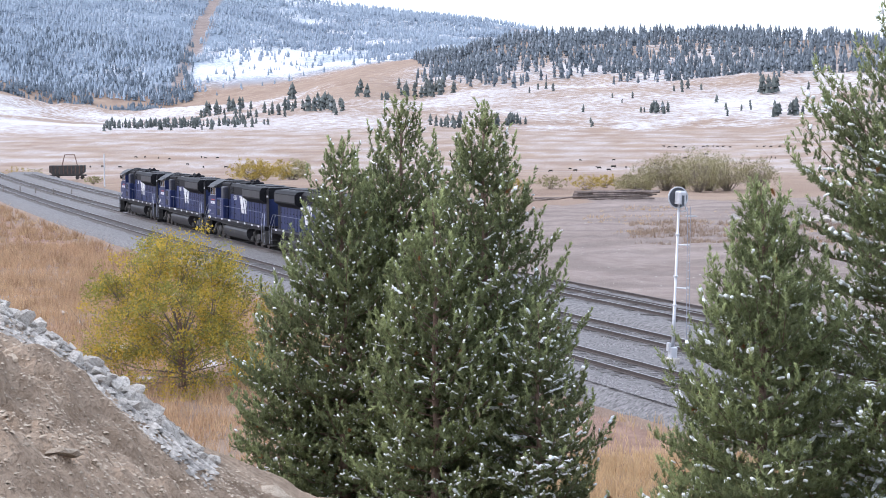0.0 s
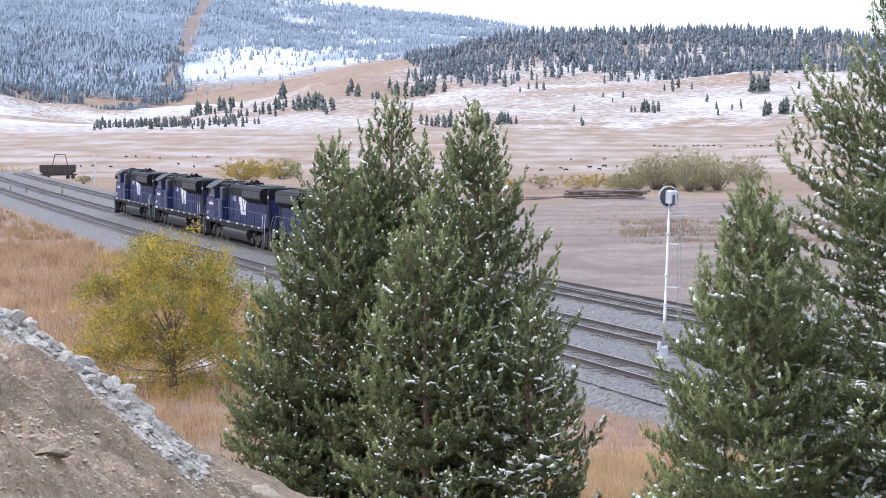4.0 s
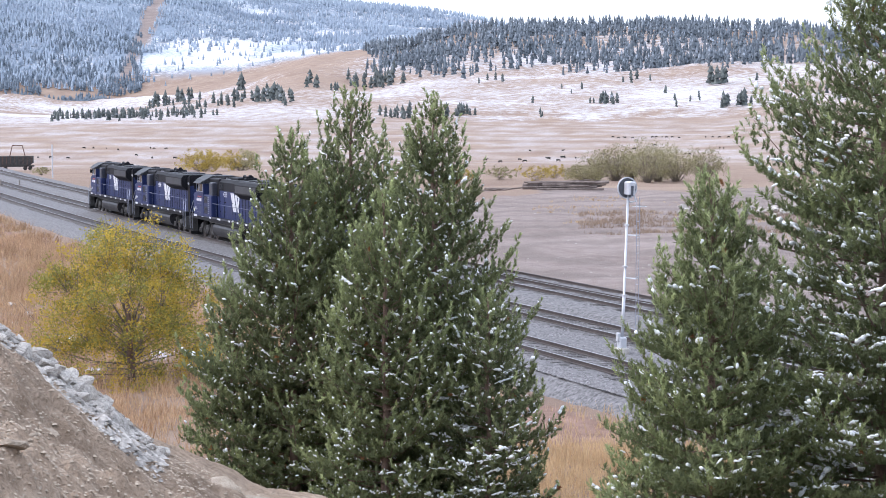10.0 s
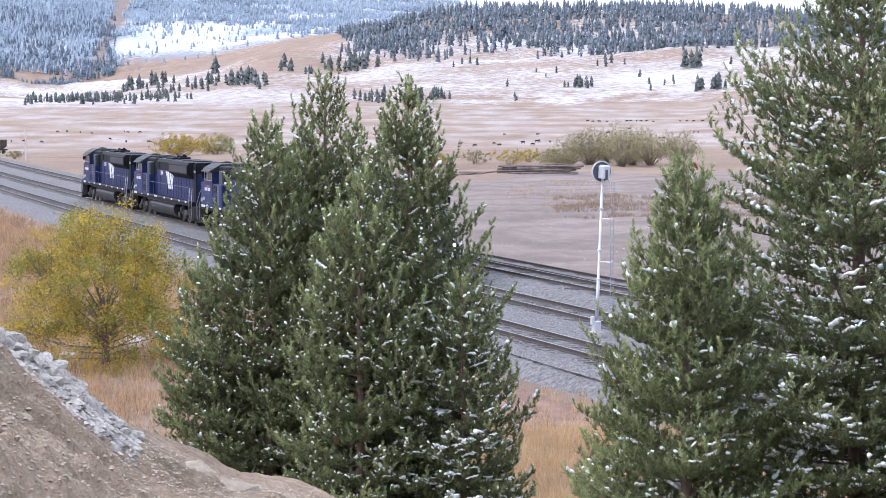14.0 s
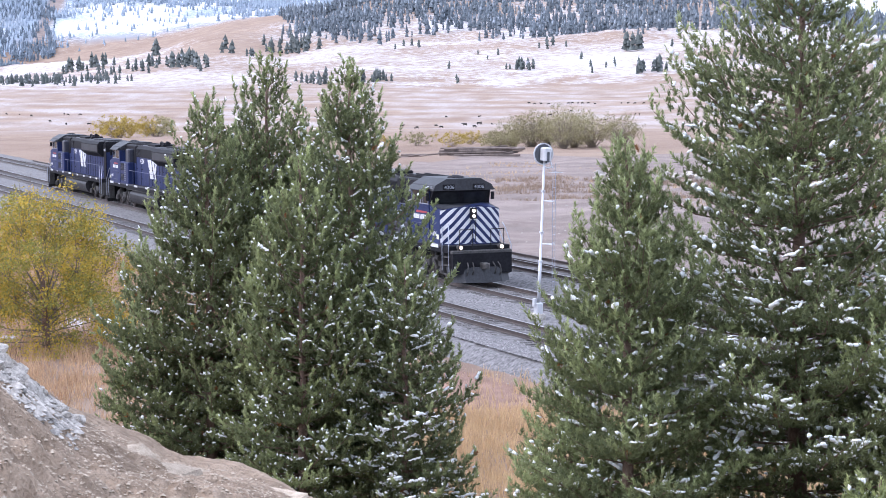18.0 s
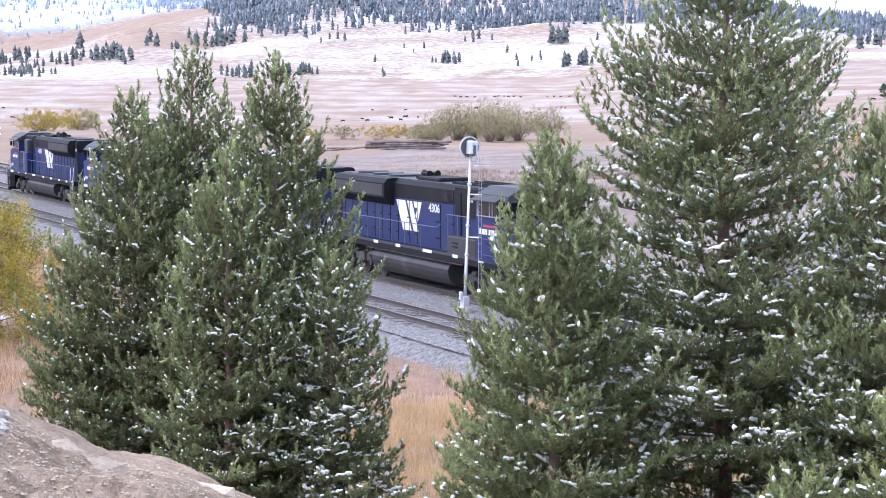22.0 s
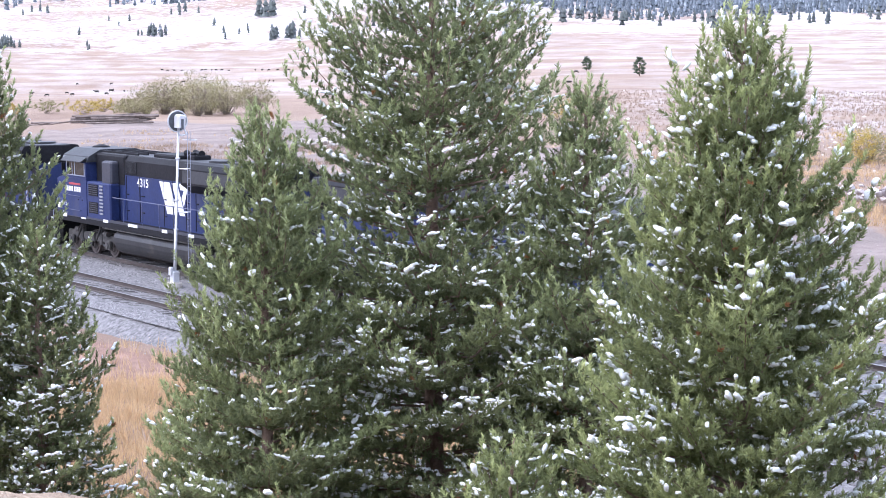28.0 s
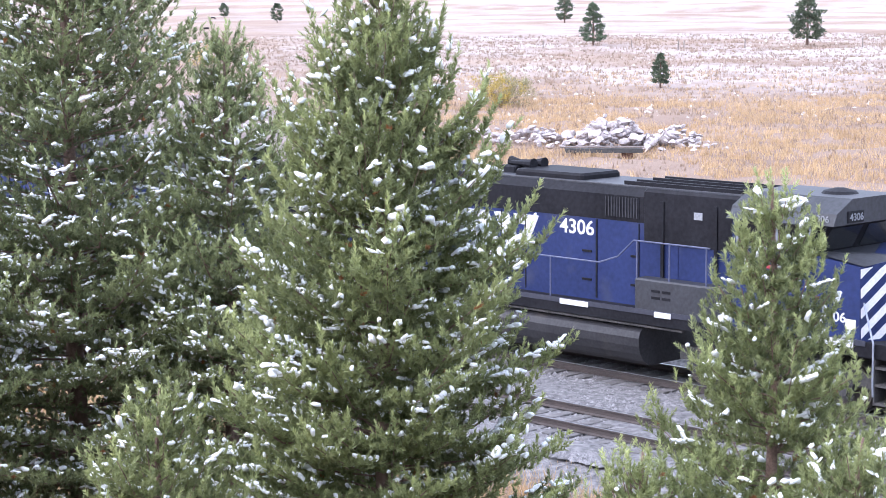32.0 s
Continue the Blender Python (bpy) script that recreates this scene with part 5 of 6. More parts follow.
            for q in (-0.36, 0.42):
                part("grab_rail", Shape().tube([(fr(d + q), s * 1.53, 0.6), (fr(d + q), s * 1.55, 0.9), (fr(d + q), s * 1.55, 1.75), (fr(d + q + way * 0.35), s * 1.4, 2.55), (fr(d + q + way * 0.5), s * 1.35, 2.72)], 0.022, 6), HANDRAIL, st, "pale grab rail")
    # ends
    part("pilot", Shape().prism([(fr(0.95), 0.45), (fr(0.95), 1.42), (fr(0.6), 1.42), (fr(0.6), 0.5)], -1.45, 1.45, "y"), LOCO_BLACK, e, "black pilot sheet")
    plow = [(-1.5, fr(1.0)), (-0.9, fr(0.42)), (0.0, fr(0.22)), (0.9, fr(0.42)), (1.5, fr(1.0))]
    part("snow_plow", Shape().add([(x, y, 0.1) for y, x in plow] + [(x - 0.22, y, 0.78) for y, x in plow] + [(x - 0.1, y, 0.1) for y, x in plow] + [(x - 0.3, y, 0.78) for y, x in plow],
                                  [(i, i + 1, i + 6, i + 5) for i in range(4)] + [(10 + i, 15 + i, 16 + i, 11 + i) for i in range(4)] + [(5 + i, 6 + i, 16 + i, 15 + i) for i in range(4)] + [(i, 10 + i, 11 + i, i + 1) for i in range(4)]), LOCO_ROOF, e, "grimy plow blade")
    part("rear_pilot", Shape().prism([(fr(21.7), 0.45), (fr(21.7), 1.42), (fr(22.0), 1.42), (fr(22.0), 0.5)], -1.45, 1.45, "y"), UNDERFRAME, e, "black rear end sheet")
    for d0, d1 in ((0.02, 0.8), (21.8, 22.6)):
        part("coupler", Shape().box(fr(d1), fr(d0), -0.13, 0.13, 0.72, 1.0, 0.04), UNDERFRAME, e, "heavy coupler")
    for y in (-0.5, 0.5, -0.75, 0.75):
        part("air_hose", Shape().tube([(fr(0.58), y, 1.0), (fr(0.4), y * 1.05, 0.85), (fr(0.38), y * 1.1, 0.6), (fr(0.5), y * 1.1, 0.42)], 0.03, 6), UNDERFRAME, e)
    part("front_deck", Shape().box(fr(1.9), fr(0.62), -1.48, 1.48, 1.425, 1.55, 0.03), UNDERFRAME, e, "black front deck")
    for y in (-1.1, -0.45, 0.45, 1.1):
        part("deck_post", Shape().tube([(fr(0.7), y, 1.5), (fr(0.7), y, 2.5)], 0.02, 6), LOCO_BLACK, e)
    part("deck_rail", Shape().tube([(fr(0.7), -1.1, 2.5), (fr(0.7), -0.45, 2.5)], 0.02, 6).tube([(fr(0.7), 0.45, 2.5), (fr(0.7), 1.1, 2.5)], 0.02, 6), LOCO_BLACK, e)
    lamp_mat = LAMP if lit else CAB_GLASS
    box = part("headlight", Shape().box(fr(1.72), fr(1.58), -0.16, 0.16, 2.92, 3.42, 0.03), LOCO_BLACK, e, "headlight housing")
    for z in (3.05, 3.28):
        part("lamp", Shape().disc((fr(1.57), 0, z), (1, 0, 0), 0.075, 0.03, 16), lamp_mat, box, "lit headlamp" if lit else "dark headlamp")
    for s in (-1, 1):
        d = part("ditch_light", Shape().disc((fr(0.85), s * 1.02, 1.68), (1, 0, 0), 0.14, 0.22, 16), UNDERFRAME, e, "low ditch light")
        part("lamp", Shape().disc((fr(0.73), s * 1.02, 1.68), (1, 0, 0), 0.085, 0.03, 16), lamp_mat, d, "lit lamp" if lit else "dark lamp")
        part("number_board", Shape().box(fr(3.0), fr(2.72), min(s * 0.45, s * 1.05), max(s * 0.45, s * 1.05), 4.2, 4.46, 0.02), LOCO_BLACK, e, "black number board")
        m = pose(fr(2.715), s * 0.75 - 0.24, 4.25, 90, 0, 90)
        lettering("board_number", number, 0.22, m, SILL_GREY, e, "pale road number")
        side_text("board_side_number", number, 0.2, 3.35 if s < 0 else 2.85, 4.24, s, 1.505, SILL_GREY, e, "pale road number")
    part("nose_door", Shape().box(fr(1.7), fr(1.655), -0.12, -0.1, 1.85, 2.85).box(fr(1.7), fr(1.655), 0.1, 0.12, 1.85, 2.85), LOCO_BLACK, e)
    # roof: horn, fans, exhaust, dynamic brake hatch
    horn = part("horn", Shape().box(fr(12.75), fr(12.15), -0.16, 0.16, 4.6, 4.74).tube([(fr(12.62), 0, 4.7), (fr(12.62), 0, 4.84)], 0.1, 8), LOCO_BLACK, e, "roof air horn")
    for k, way in ((-1, 1), (0, -1), (1, 1)):
        part("trumpet", Shape().tube([(fr(12.62) - way * 0.3, k * 0.2, 4.84), (fr(12.62) + way * 0.15, k * 0.2, 4.84), (fr(12.62) + way * 0.5, k * 0.2, 4.84)], [0.06, 0.07, 0.15], 10), LOCO_BLACK, horn)
    for d in (15.4, 17.2, 19.0):
        part("roof_fan", Shape().disc((fr(d), 0, 4.64), (0, 0, 1), 0.72, 0.1, 24), LOCO_ROOF, e, "round radiator fan")
    part("brake_hatch", Shape().box(fr(12.3), fr(10.4), -0.72, 0.72, 4.6, 4.76, 0.06), LOCO_BLACK, e, "raised roof hatch")
    part("exhaust", Shape().box(fr(13.2), fr(12.6), -0.4, 0.4, 4.6, 4.78, 0.04), LOCO_BLACK, e, "exhaust stack")
    for y in (-0.75, -0.3, 0.3, 0.75):
        part("roof_rail", Shape().box(fr(9.4), fr(5.65), y - 0.035, y + 0.035, 4.6, 4.69), LOCO_BLACK, e)
    for d in (6.3, 7.9):
        part("door_post", flank(Shape(), ((d + 0.09, 1.8), (d, 1.8), (d, 4.3), (d + 0.09, 4.3)), -1, 1.062, 0.03), LOCO_BLACK, e, "black door post")
    part("builder_plate", flank(Shape(), ((7.0, 3.95), (6.75, 3.95), (6.75, 4.12), (7.0, 4.12)), -1, 1.062, 0.008), SILL_GREY, e, "small pale plate")
    part("antenna_dome", Shape().tube([(fr(3.7), 0, 4.72), (fr(3.7), 0, 4.78), (fr(3.7), 0, 4.84)], [0.42, 0.36, 0.12], 16), LOCO_BLACK, e)
    for s in (-1, 1):
        part("mirror", Shape().box(fr(3.2), fr(3.16), min(s * 1.55, s * 1.72), max(s * 1.55, s * 1.72), 3.7, 4.05), LOCO_BLACK, e)
    # underframe
    tank = [(s * y, z) for s, rows in ((-1, ((1.3, 1.3), (1.44, 1.2), (1.5, 1.05), (1.49, 0.85), (1.42, 0.65), (1.3, 0.48), (1.1, 0.36))), (1, ((1.1, 0.36), (1.3, 0.48), (1.42, 0.65), (1.49, 0.85), (1.5, 1.05), (1.44, 1.2), (1.3, 1.3)))) for y, z in rows]
    part("fuel_tank", Shape().prism(tank, fr(15.7), fr(8.3), "x"), TANK_BLACK, e, "black fuel tank")
    for s in (-1, 1):
        part("air_reservoir", Shape().tube([(fr(14.6), s * 1.22, 1.5), (fr(11.9), s * 1.22, 1.5)], 0.19, 14), UNDERFRAME, e, smooth=True)
        part("air_reservoir", Shape().tube([(fr(11.2), s * 1.22, 1.5), (fr(8.3), s * 1.22, 1.5)], 0.19, 14), UNDERFRAME, e, smooth=True)
        part("pipe", Shape().tube([(fr(16.5), s * 1.44, 1.36), (fr(7.0), s * 1.44, 1.36)], 0.03, 6), UNDERFRAME, e)
    axles = []
    for c in (4.75, 18.0):
        bogie = part("truck", Shape().box(fr(c + 2.75), fr(c - 2.75), -0.98, -0.84, 0.62, 0.95, 0.05).box(fr(c + 2.75), fr(c - 2.75), 0.84, 0.98, 0.62, 0.95, 0.05).box(fr(c + 0.4), fr(c - 0.4), -1.1, 1.1, 0.6, 1.0, 0.05), UNDERFRAME, e, "greasy cast truck frame")
        for off in (-2.05, 0.0, 2.05):
            axles.append(c + off)
            for s in (-1, 1):
                part("axle_box", Shape().box(fr(c + off + 0.22), fr(c + off - 0.22), min(s * 0.98, s * 1.16), max(s * 0.98, s * 1.16), 0.36, 0.74, 0.05).disc((fr(c + off), s * 1.17, 0.55), (0, 1, 0), 0.14, 0.06, 12), UNDERFRAME, bogie, "axle box")
        for off in (-1.05, 1.05):
            for s in (-1, 1):
                part("spring", Shape().tube([(fr(c + off), s * 0.95, 0.5), (fr(c + off), s * 0.95, 1.35)], 0.13, 10), UNDERFRAME, bogie, "coil spring")
                part("damper", Shape().tube([(fr(c + off - 0.25), s * 1.12, 0.7), (fr(c + off + 0.25), s * 1.12, 1.3)], 0.045, 8), UNDERFRAME, bogie)
                part("brake_cylinder", Shape().tube([(fr(c + off * 1.5), s * 1.05, 1.02), (fr(c + off * 1.5 + 0.4), s * 1.05, 1.02)], 0.12, 10), UNDERFRAME, bogie)
    wheel = Shape()
    for s in (-1, 1):
        wheel.disc((0, s * 0.75, 0), (0, 1, 0), 0.535, 0.13, 28).disc((0, s * 0.685, 0), (0, 1, 0), 0.56, 0.02, 28).disc((0, s * 0.83, 0), (0, 1, 0), 0.42, 0.03, 20, 0.3)
        for k in range(3):
            wheel.disc((0.24 * math.cos(k * 2.1), s * 0.82, 0.24 * math.sin(k * 2.1)), (0, 1, 0), 0.05, 0.03, 8)
    wheel.tube([(0, -0.85, 0), (0, 0.85, 0)], 0.1, 10)
    me = wheel.mesh("wheelset", RAIL_STEEL)
    for d in axles:
        w = part("wheelset", me, None, e, "steel wheels on an axle")
        w.matrix_basis = pose(fr(d), 0, 0.545)
    return e


TRAIN = [make_locomotive("4306", "grimy blue and black diesel locomotive with white chevrons and lit headlights", True),
         make_locomotive("4315", "grimy blue and black diesel locomotive running backwards, second of the train", False),
         make_locomotive("4304", "grimy blue and black diesel locomotive running backwards, third of the train", False),
         make_locomotive("4304", "grimy blue and black diesel locomotive at the tail of the train", False)]


def front_at(t):
    """Where the train's front coupler is along the line at t seconds: it gathers speed."""
    return -121.86 + 0.294579 * t + 0.115468 * t * t - 0.000874903 * t ** 3 + math.exp(-((t - 17.5) / (7.5 if t > 17.5 else 25.0)) ** 2)


def motions():
    step = 0.1
    count = round(32.0 / step)
    for k, loco in enumerate(TRAIN):
        rows = []
        for i in range(0, count + 1, 5):
            t = i * step
            x = front_at(t) - LENGTH * (k + 0.5)
            off, slope = bend(x)
            rows.append((t, pose(x, TRAIN_Y + float(off), 0.004, 0, 0, math.degrees(float(slope)) + (180 if k else 0))))
        walk(loco, rows)
        way = -1 if k else 1
        for w in [c for c in loco.children if c.name.startswith("wheelset")]:
            home = w.matrix_basis.translation.copy()
            spin, last = [], None
            for i in range(count + 1):
                a = math.degrees((front_at(i * step) - front_at(0)) / 0.545) * way
                if last is None or abs(a - last) > 55 or i == count:
                    spin.append((i * step, pose(*home, 0, a, 0)))
                    last = a
            walk(w, spin)


# ---- the valley: woods, cattle, stores beside the line ----
def conifer_cloud(name, xs, ys, heights, mat, label, seed, tiers=3, sides=6, slim=0.19):
    """Far conifers as ragged stacked cones, each its own solid, joined."""
    rng = np.random.RandomState(seed)
    zs = ground_height(xs, ys)
    V, F, base = [], [], 0
    for k in range(tiers):
        low, high = 0.08 + 0.27 * k, 0.08 + 0.27 * k + 0.46 if k < tiers - 1 else 1.0
        w = slim * (0.95, 1.0, 0.72)[k] if tiers == 3 else slim * (1.05 - 0.3 * k)
        n = len(xs)
        a = rng.uniform(0, 6.28, n)[:, None] + np.linspace(0, 6.28, sides, endpoint=False)[None]
        rr = heights[:, None] * w * rng.uniform(0.6, 1.25, (n, sides))
        ring = np.stack([xs[:, None] + rr * np.cos(a), ys[:, None] + rr * np.sin(a), zs[:, None] + heights[:, None] * (low + rng.uniform(-0.05, 0.05, (n, sides)))], -1)
        tip = np.stack([xs + heights * rng.normal(0, 0.015, n), ys, zs + heights * high], -1)[:, None]
        V.append(np.concatenate([ring, tip], 1).reshape(-1, 3))
        f = np.array([(i, (i + 1) % sides, sides) for i in range(sides)])
        F.append((np.arange(n)[:, None, None] * (sides + 1) + f[None] + base).reshape(-1, 3))
        base += n * (sides + 1)
    return tagged(new(name, fast_mesh(name, np.concatenate(V), np.concatenate(F), mat)), label, "woods", kind="stuff")


def polar(a, r):
    return -r * np.cos(np.radians(a)), r * np.sin(np.radians(a))


rng = np.random.RandomState(81)
# the wooded hill across the valley
a, r = rng.uniform(18.7, 46, 15000), rng.uniform(2080, 3030, 15000)
x, y = polar(a, r)
edge = np.interp(a, (18.7, 20.6, 23, 26, 29.2, 31, 33, 36, 40, 46), (2330, 2260, 2340, 2230, 2180, 2230, 2500, 2450, 2300, 2300))
thick = fbm(x, y, 260, 3, 21)
keep = (r > edge + thick * 110) & (rng.rand(len(a)) < 0.2 + 0.45 * smooth(-0.6, 0.4, thick) + 0.35 * smooth(2800, 2980, r)) & ~((np.abs(a - 30.2) < 1.2) & (np.abs(r - 2760) < 90))
keep &= ((r > edge + 60) | (rng.rand(len(a)) < 0.5)) & (rng.rand(len(a)) < smooth(18.7, 20.3, a + 0.7 * thick) + 0.4 * smooth(2900, 3000, r))
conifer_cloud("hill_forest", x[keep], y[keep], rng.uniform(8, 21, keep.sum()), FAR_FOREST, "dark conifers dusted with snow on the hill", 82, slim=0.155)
# the mountain's forest
a, r = rng.uniform(5.5, 24, 38000), 3080 + 1600 * rng.uniform(0, 1, 38000) ** 0.8
x, y = polar(a, r)
thick = fbm(x, y, 420, 5, 22) + 0.9 * smooth(13.5, 10.5, a)
bald = smooth(12.3, 12.9, a + 0.5 * fbm(x, y, 150, 3, 25)) * smooth(3620, 3480, r + 90 * fbm(x, y, 240, 4, 24)) * smooth(18.5, 17, a)
chute = np.abs(a - 11.95 - (r - 3000) / 1700 * 1.9) < 0.16
keep = (rng.rand(len(a)) < 0.12 + 0.88 * smooth(-0.45, 0.35, thick)) & (rng.rand(len(a)) > bald * 0.9) & ~chute
conifer_cloud("mountain_forest", x[keep], y[keep], rng.uniform(6, 14, keep.sum()), MOUNTAIN_FOREST, "grey frosted conifers, distance haze in their colour, covering the mountain", 83, tiers=2, sides=4, slim=0.24)
# darker belts at the mountain's foot
a, r = rng.uniform(7.2, 12.6, 2600), 2985 + 620 * rng.uniform(0, 1, 2600) ** 1.6
x, y = polar(a, r)
keep = fbm(x, y, 200, 3, 23) > -0.25
x, y = x[keep], y[keep]
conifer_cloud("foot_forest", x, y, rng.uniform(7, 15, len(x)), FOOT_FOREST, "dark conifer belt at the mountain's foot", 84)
# loose groves and single trees on the lower slopes
xs, ys, hs = [], [], []
for ca, cr, n, wa, wr, h in ((10.2, 1450, 3, 0.1, 20, 9), (10.6, 1530, 9, 0.25, 30, 8), (11.0, 1600, 22, 0.3, 60, 9), (11.8, 1520, 26, 0.35, 50, 9), (12.4, 1570, 30, 0.45, 60, 9), (13.2, 2250, 16, 0.35, 40, 16), (13.7, 2330, 10, 0.2, 30, 18), (13.8, 1580, 24, 0.35, 50, 9),
                             (14.5, 1860, 14, 0.35, 60, 13), (15.3, 2220, 3, 0.06, 20, 22), (15.7, 1900, 12, 0.3, 50, 15), (16.25, 1850, 12, 0.2, 50, 17), (16.6, 1760, 5, 0.1, 30, 16), (17.3, 2170, 4, 0.08, 30, 20), (18.0, 1960, 4, 0.2, 60, 12), (19.0, 2260, 24, 0.5, 60, 19),
                             (19.8, 1520, 12, 0.3, 25, 12), (21.5, 1550, 12, 0.28, 25, 12), (25.6, 1710, 16, 0.2, 15, 12), (25.2, 1700, 2, 0.05, 10, 8), (23.5, 1720, 1, 0, 0, 12), (23.9, 1580, 3, 0.3, 30, 6), (24.6, 1870, 3, 0.3, 60, 8), (27.2, 1800, 4, 0.4, 60, 9), (28.2, 1760, 3, 0.3, 40, 9),
                             (28.9, 1640, 9, 0.15, 20, 13), (29.35, 1625, 6, 0.1, 20, 14), (28.65, 1960, 10, 0.12, 20, 21), (26.5, 2050, 5, 0.3, 30, 12), (22.3, 2110, 5, 0.3, 40, 12), (31.5, 1700, 12, 0.6, 90, 12), (34, 1800, 18, 1.5, 120, 13), (37, 2000, 40, 2.5, 150, 16), (42, 2000, 50, 4, 150, 16)):
    for _ in range(n):
        px, py = polar(ca + rng.normal(0, wa), cr + rng.normal(0, wr))
        xs.append(px), ys.append(py), hs.append(h * rng.uniform(0.5, 1.0))
conifer_cloud("slope_trees", np.array(xs), np.array(ys), np.array(hs), SLOPE_PINE, "scattered dark conifers on snowy slopes", 85, slim=0.22)


def field_conifer(bearing, r, height, round_top, seed, label):
    rng = np.random.RandomState(seed)
    foot = at_ground(bearing, r, -0.05)
    ob = thing("field_conifer", label, "tree", m=Matrix.Translation(foot))
    part("trunk", Shape().tube([(0, 0, 0), (0.05, 0, height * 0.5), (0, 0, height * 0.97)], [0.03 * height, 0.02 * height, 0.004 * height], 7), BARK, ob, "brown trunk")
    # whorls of boughs with gaps, each ending in a clump of needles
    n_b, each = 130, 16
    t = np.sort(rng.uniform(0.16, 1, n_b)) ** 1.1
    prof = np.interp(t, (0.1, 0.2, 0.4, 0.7, 1), (0.16, 0.26, 0.28, 0.18, 0.02) if not round_top else (0.14, 0.28, 0.34, 0.28, 0.08)) * height
    a = rng.uniform(0, 6.28, n_b)
    rad = prof * rng.uniform(0.55, 1.15, n_b)
    c = np.stack([rad * np.cos(a), rad * np.sin(a), t * height], -1)
    b = (c[:, None] * rng.uniform([[[0.6, 0.6, 1]]], [[[1.05, 1.05, 1]]], (n_b, each, 3)) + rng.normal(0, 0.028 * height, (n_b, each, 3)) * [1, 1, 0.6]).reshape(-1, 3)
    d = np.repeat(np.stack([np.cos(a), np.sin(a), np.full(n_b, 0.7)], -1), each, 0) + rng.normal(0, 0.4, (n_b * each, 3))
    v, f, _ = tufts(b, d, np.full(len(b), 0.03 * height), np.ones(len(b)), rng, 7, 0.008 * height, 0.035 * height)
    tagged(part("foliage", fast_mesh("foliage", v, f, FAR_PINE), None, ob, "dark green needles"), kind="stuff")
    return ob


field_conifer(47.9, 344, 7.0, False, 1, "dark green pine standing alone in the snowy pasture")
field_conifer(53.8, 338, 8.2, True, 2, "round-topped dark pine standing alone in the pasture")
field_conifer(49.77, 203, 3.4, False, 3, "small green pine on the dry slope")
field_conifer(47.1, 560, 7.5, True, 4, "dark spreading pine far out in the pasture")
field_conifer(39.07, 600, 5.5, True, 5, "small dark pine far out in the pasture")
field_conifer(37.6, 700, 5.0, True, 6, "dark bushy pine at the pasture's edge")


# ---- cattle ----
def make_cow(m, label, grazing):
    m = m @ Matrix.Scale(0.78, 4)
    cow = thing("cow", label, "cow", "cattle grazing in the pasture", m)
    body = Shape().tube([(-1.05, 0, 1.0), (-0.95, 0, 1.05), (-0.4, 0, 1.0), (0.3, 0, 1.0), (0.75, 0, 1.05), (0.95, 0, 1.08)], [0.16, 0.36, 0.42, 0.41, 0.34, 0.2], 9)
    part("body", body, CATTLE_HIDE, cow)
    head = [(0.85, 0, 1.15), (1.2, 0, 0.75), (1.38, 0, 0.35), (1.5, 0, 0.2)] if grazing else [(0.85, 0, 1.15), (1.2, 0, 1.4), (1.5, 0, 1.35), (1.7, 0, 1.22)]
    part("head", Shape().tube(head, [0.2, 0.17, 0.16, 0.09], 7), CATTLE_HIDE, cow)
    for lx in (-0.8, 0.7):
        for ly in (-0.2, 0.2):
            part("leg", Shape().tube([(lx, ly, 0.8), (lx + 0.03, ly, 0.4), (lx, ly, 0.0)], [0.12, 0.07, 0.06], 6), CATTLE_HIDE, cow)
    part("tail", Shape().tube([(-1.1, 0, 1.15), (-1.2, 0, 0.9), (-1.18, 0, 0.45)], [0.04, 0.03, 0.05], 5), CATTLE_HIDE, cow)
    return cow


cow_down = make_cow(pose(*at_ground(24.33, 787), 0, 0, 70), "black cow grazing with lowered head", True)
cow_up = make_cow(pose(*at_ground(23.93, 776), 0, 0, -110), "black cow standing with raised head", False)
herd_near = [(24.39, 803), (24.69, 784), (24.2, 751), (22.58, 692), (23.12, 771), (23.27, 735), (23.41, 857), (24.34, 863), (22.16, 768), (25.43, 842), (25.51, 830), (26.33, 886), (26.92, 936), (27.75, 827), (27.86, 826), (28.71, 889), (28.82, 880), (37.1, 500), (37.3, 690), (37.6, 760)]
herd_far = [(25.74, 1072), (25.89, 1062), (26.07, 1061), (26.29, 1060), (26.84, 1066), (26.95, 1070), (27.11, 1064), (27.23, 1062), (27.39, 1062), (27.58, 1056), (28.32, 1061), (28.51, 1060), (28.7, 1055), (28.95, 1050), (29.25, 1041)]
herd_left = [(9.72, 832), (10.06, 832), (10.53, 826), (10.97, 927), (11.23, 925), (11.59, 916), (11.9, 903), (12.79, 921), (12.89, 912), (13.23, 906), (12.4, 838), (12.84, 816), (13.46, 815)]
pick = random.Random(5)
for b, r in herd_near + herd_far + herd_left:
    copy_thing(cow_down if pick.random() < 0.7 else cow_up, pose(*at_ground(b, r), 0, 0, pick.choice((60, 75, -105, -120, 20, 160)) + pick.uniform(-20, 20)) @ Matrix.Scale(0.78 * pick.uniform(0.85, 1.1), 4))


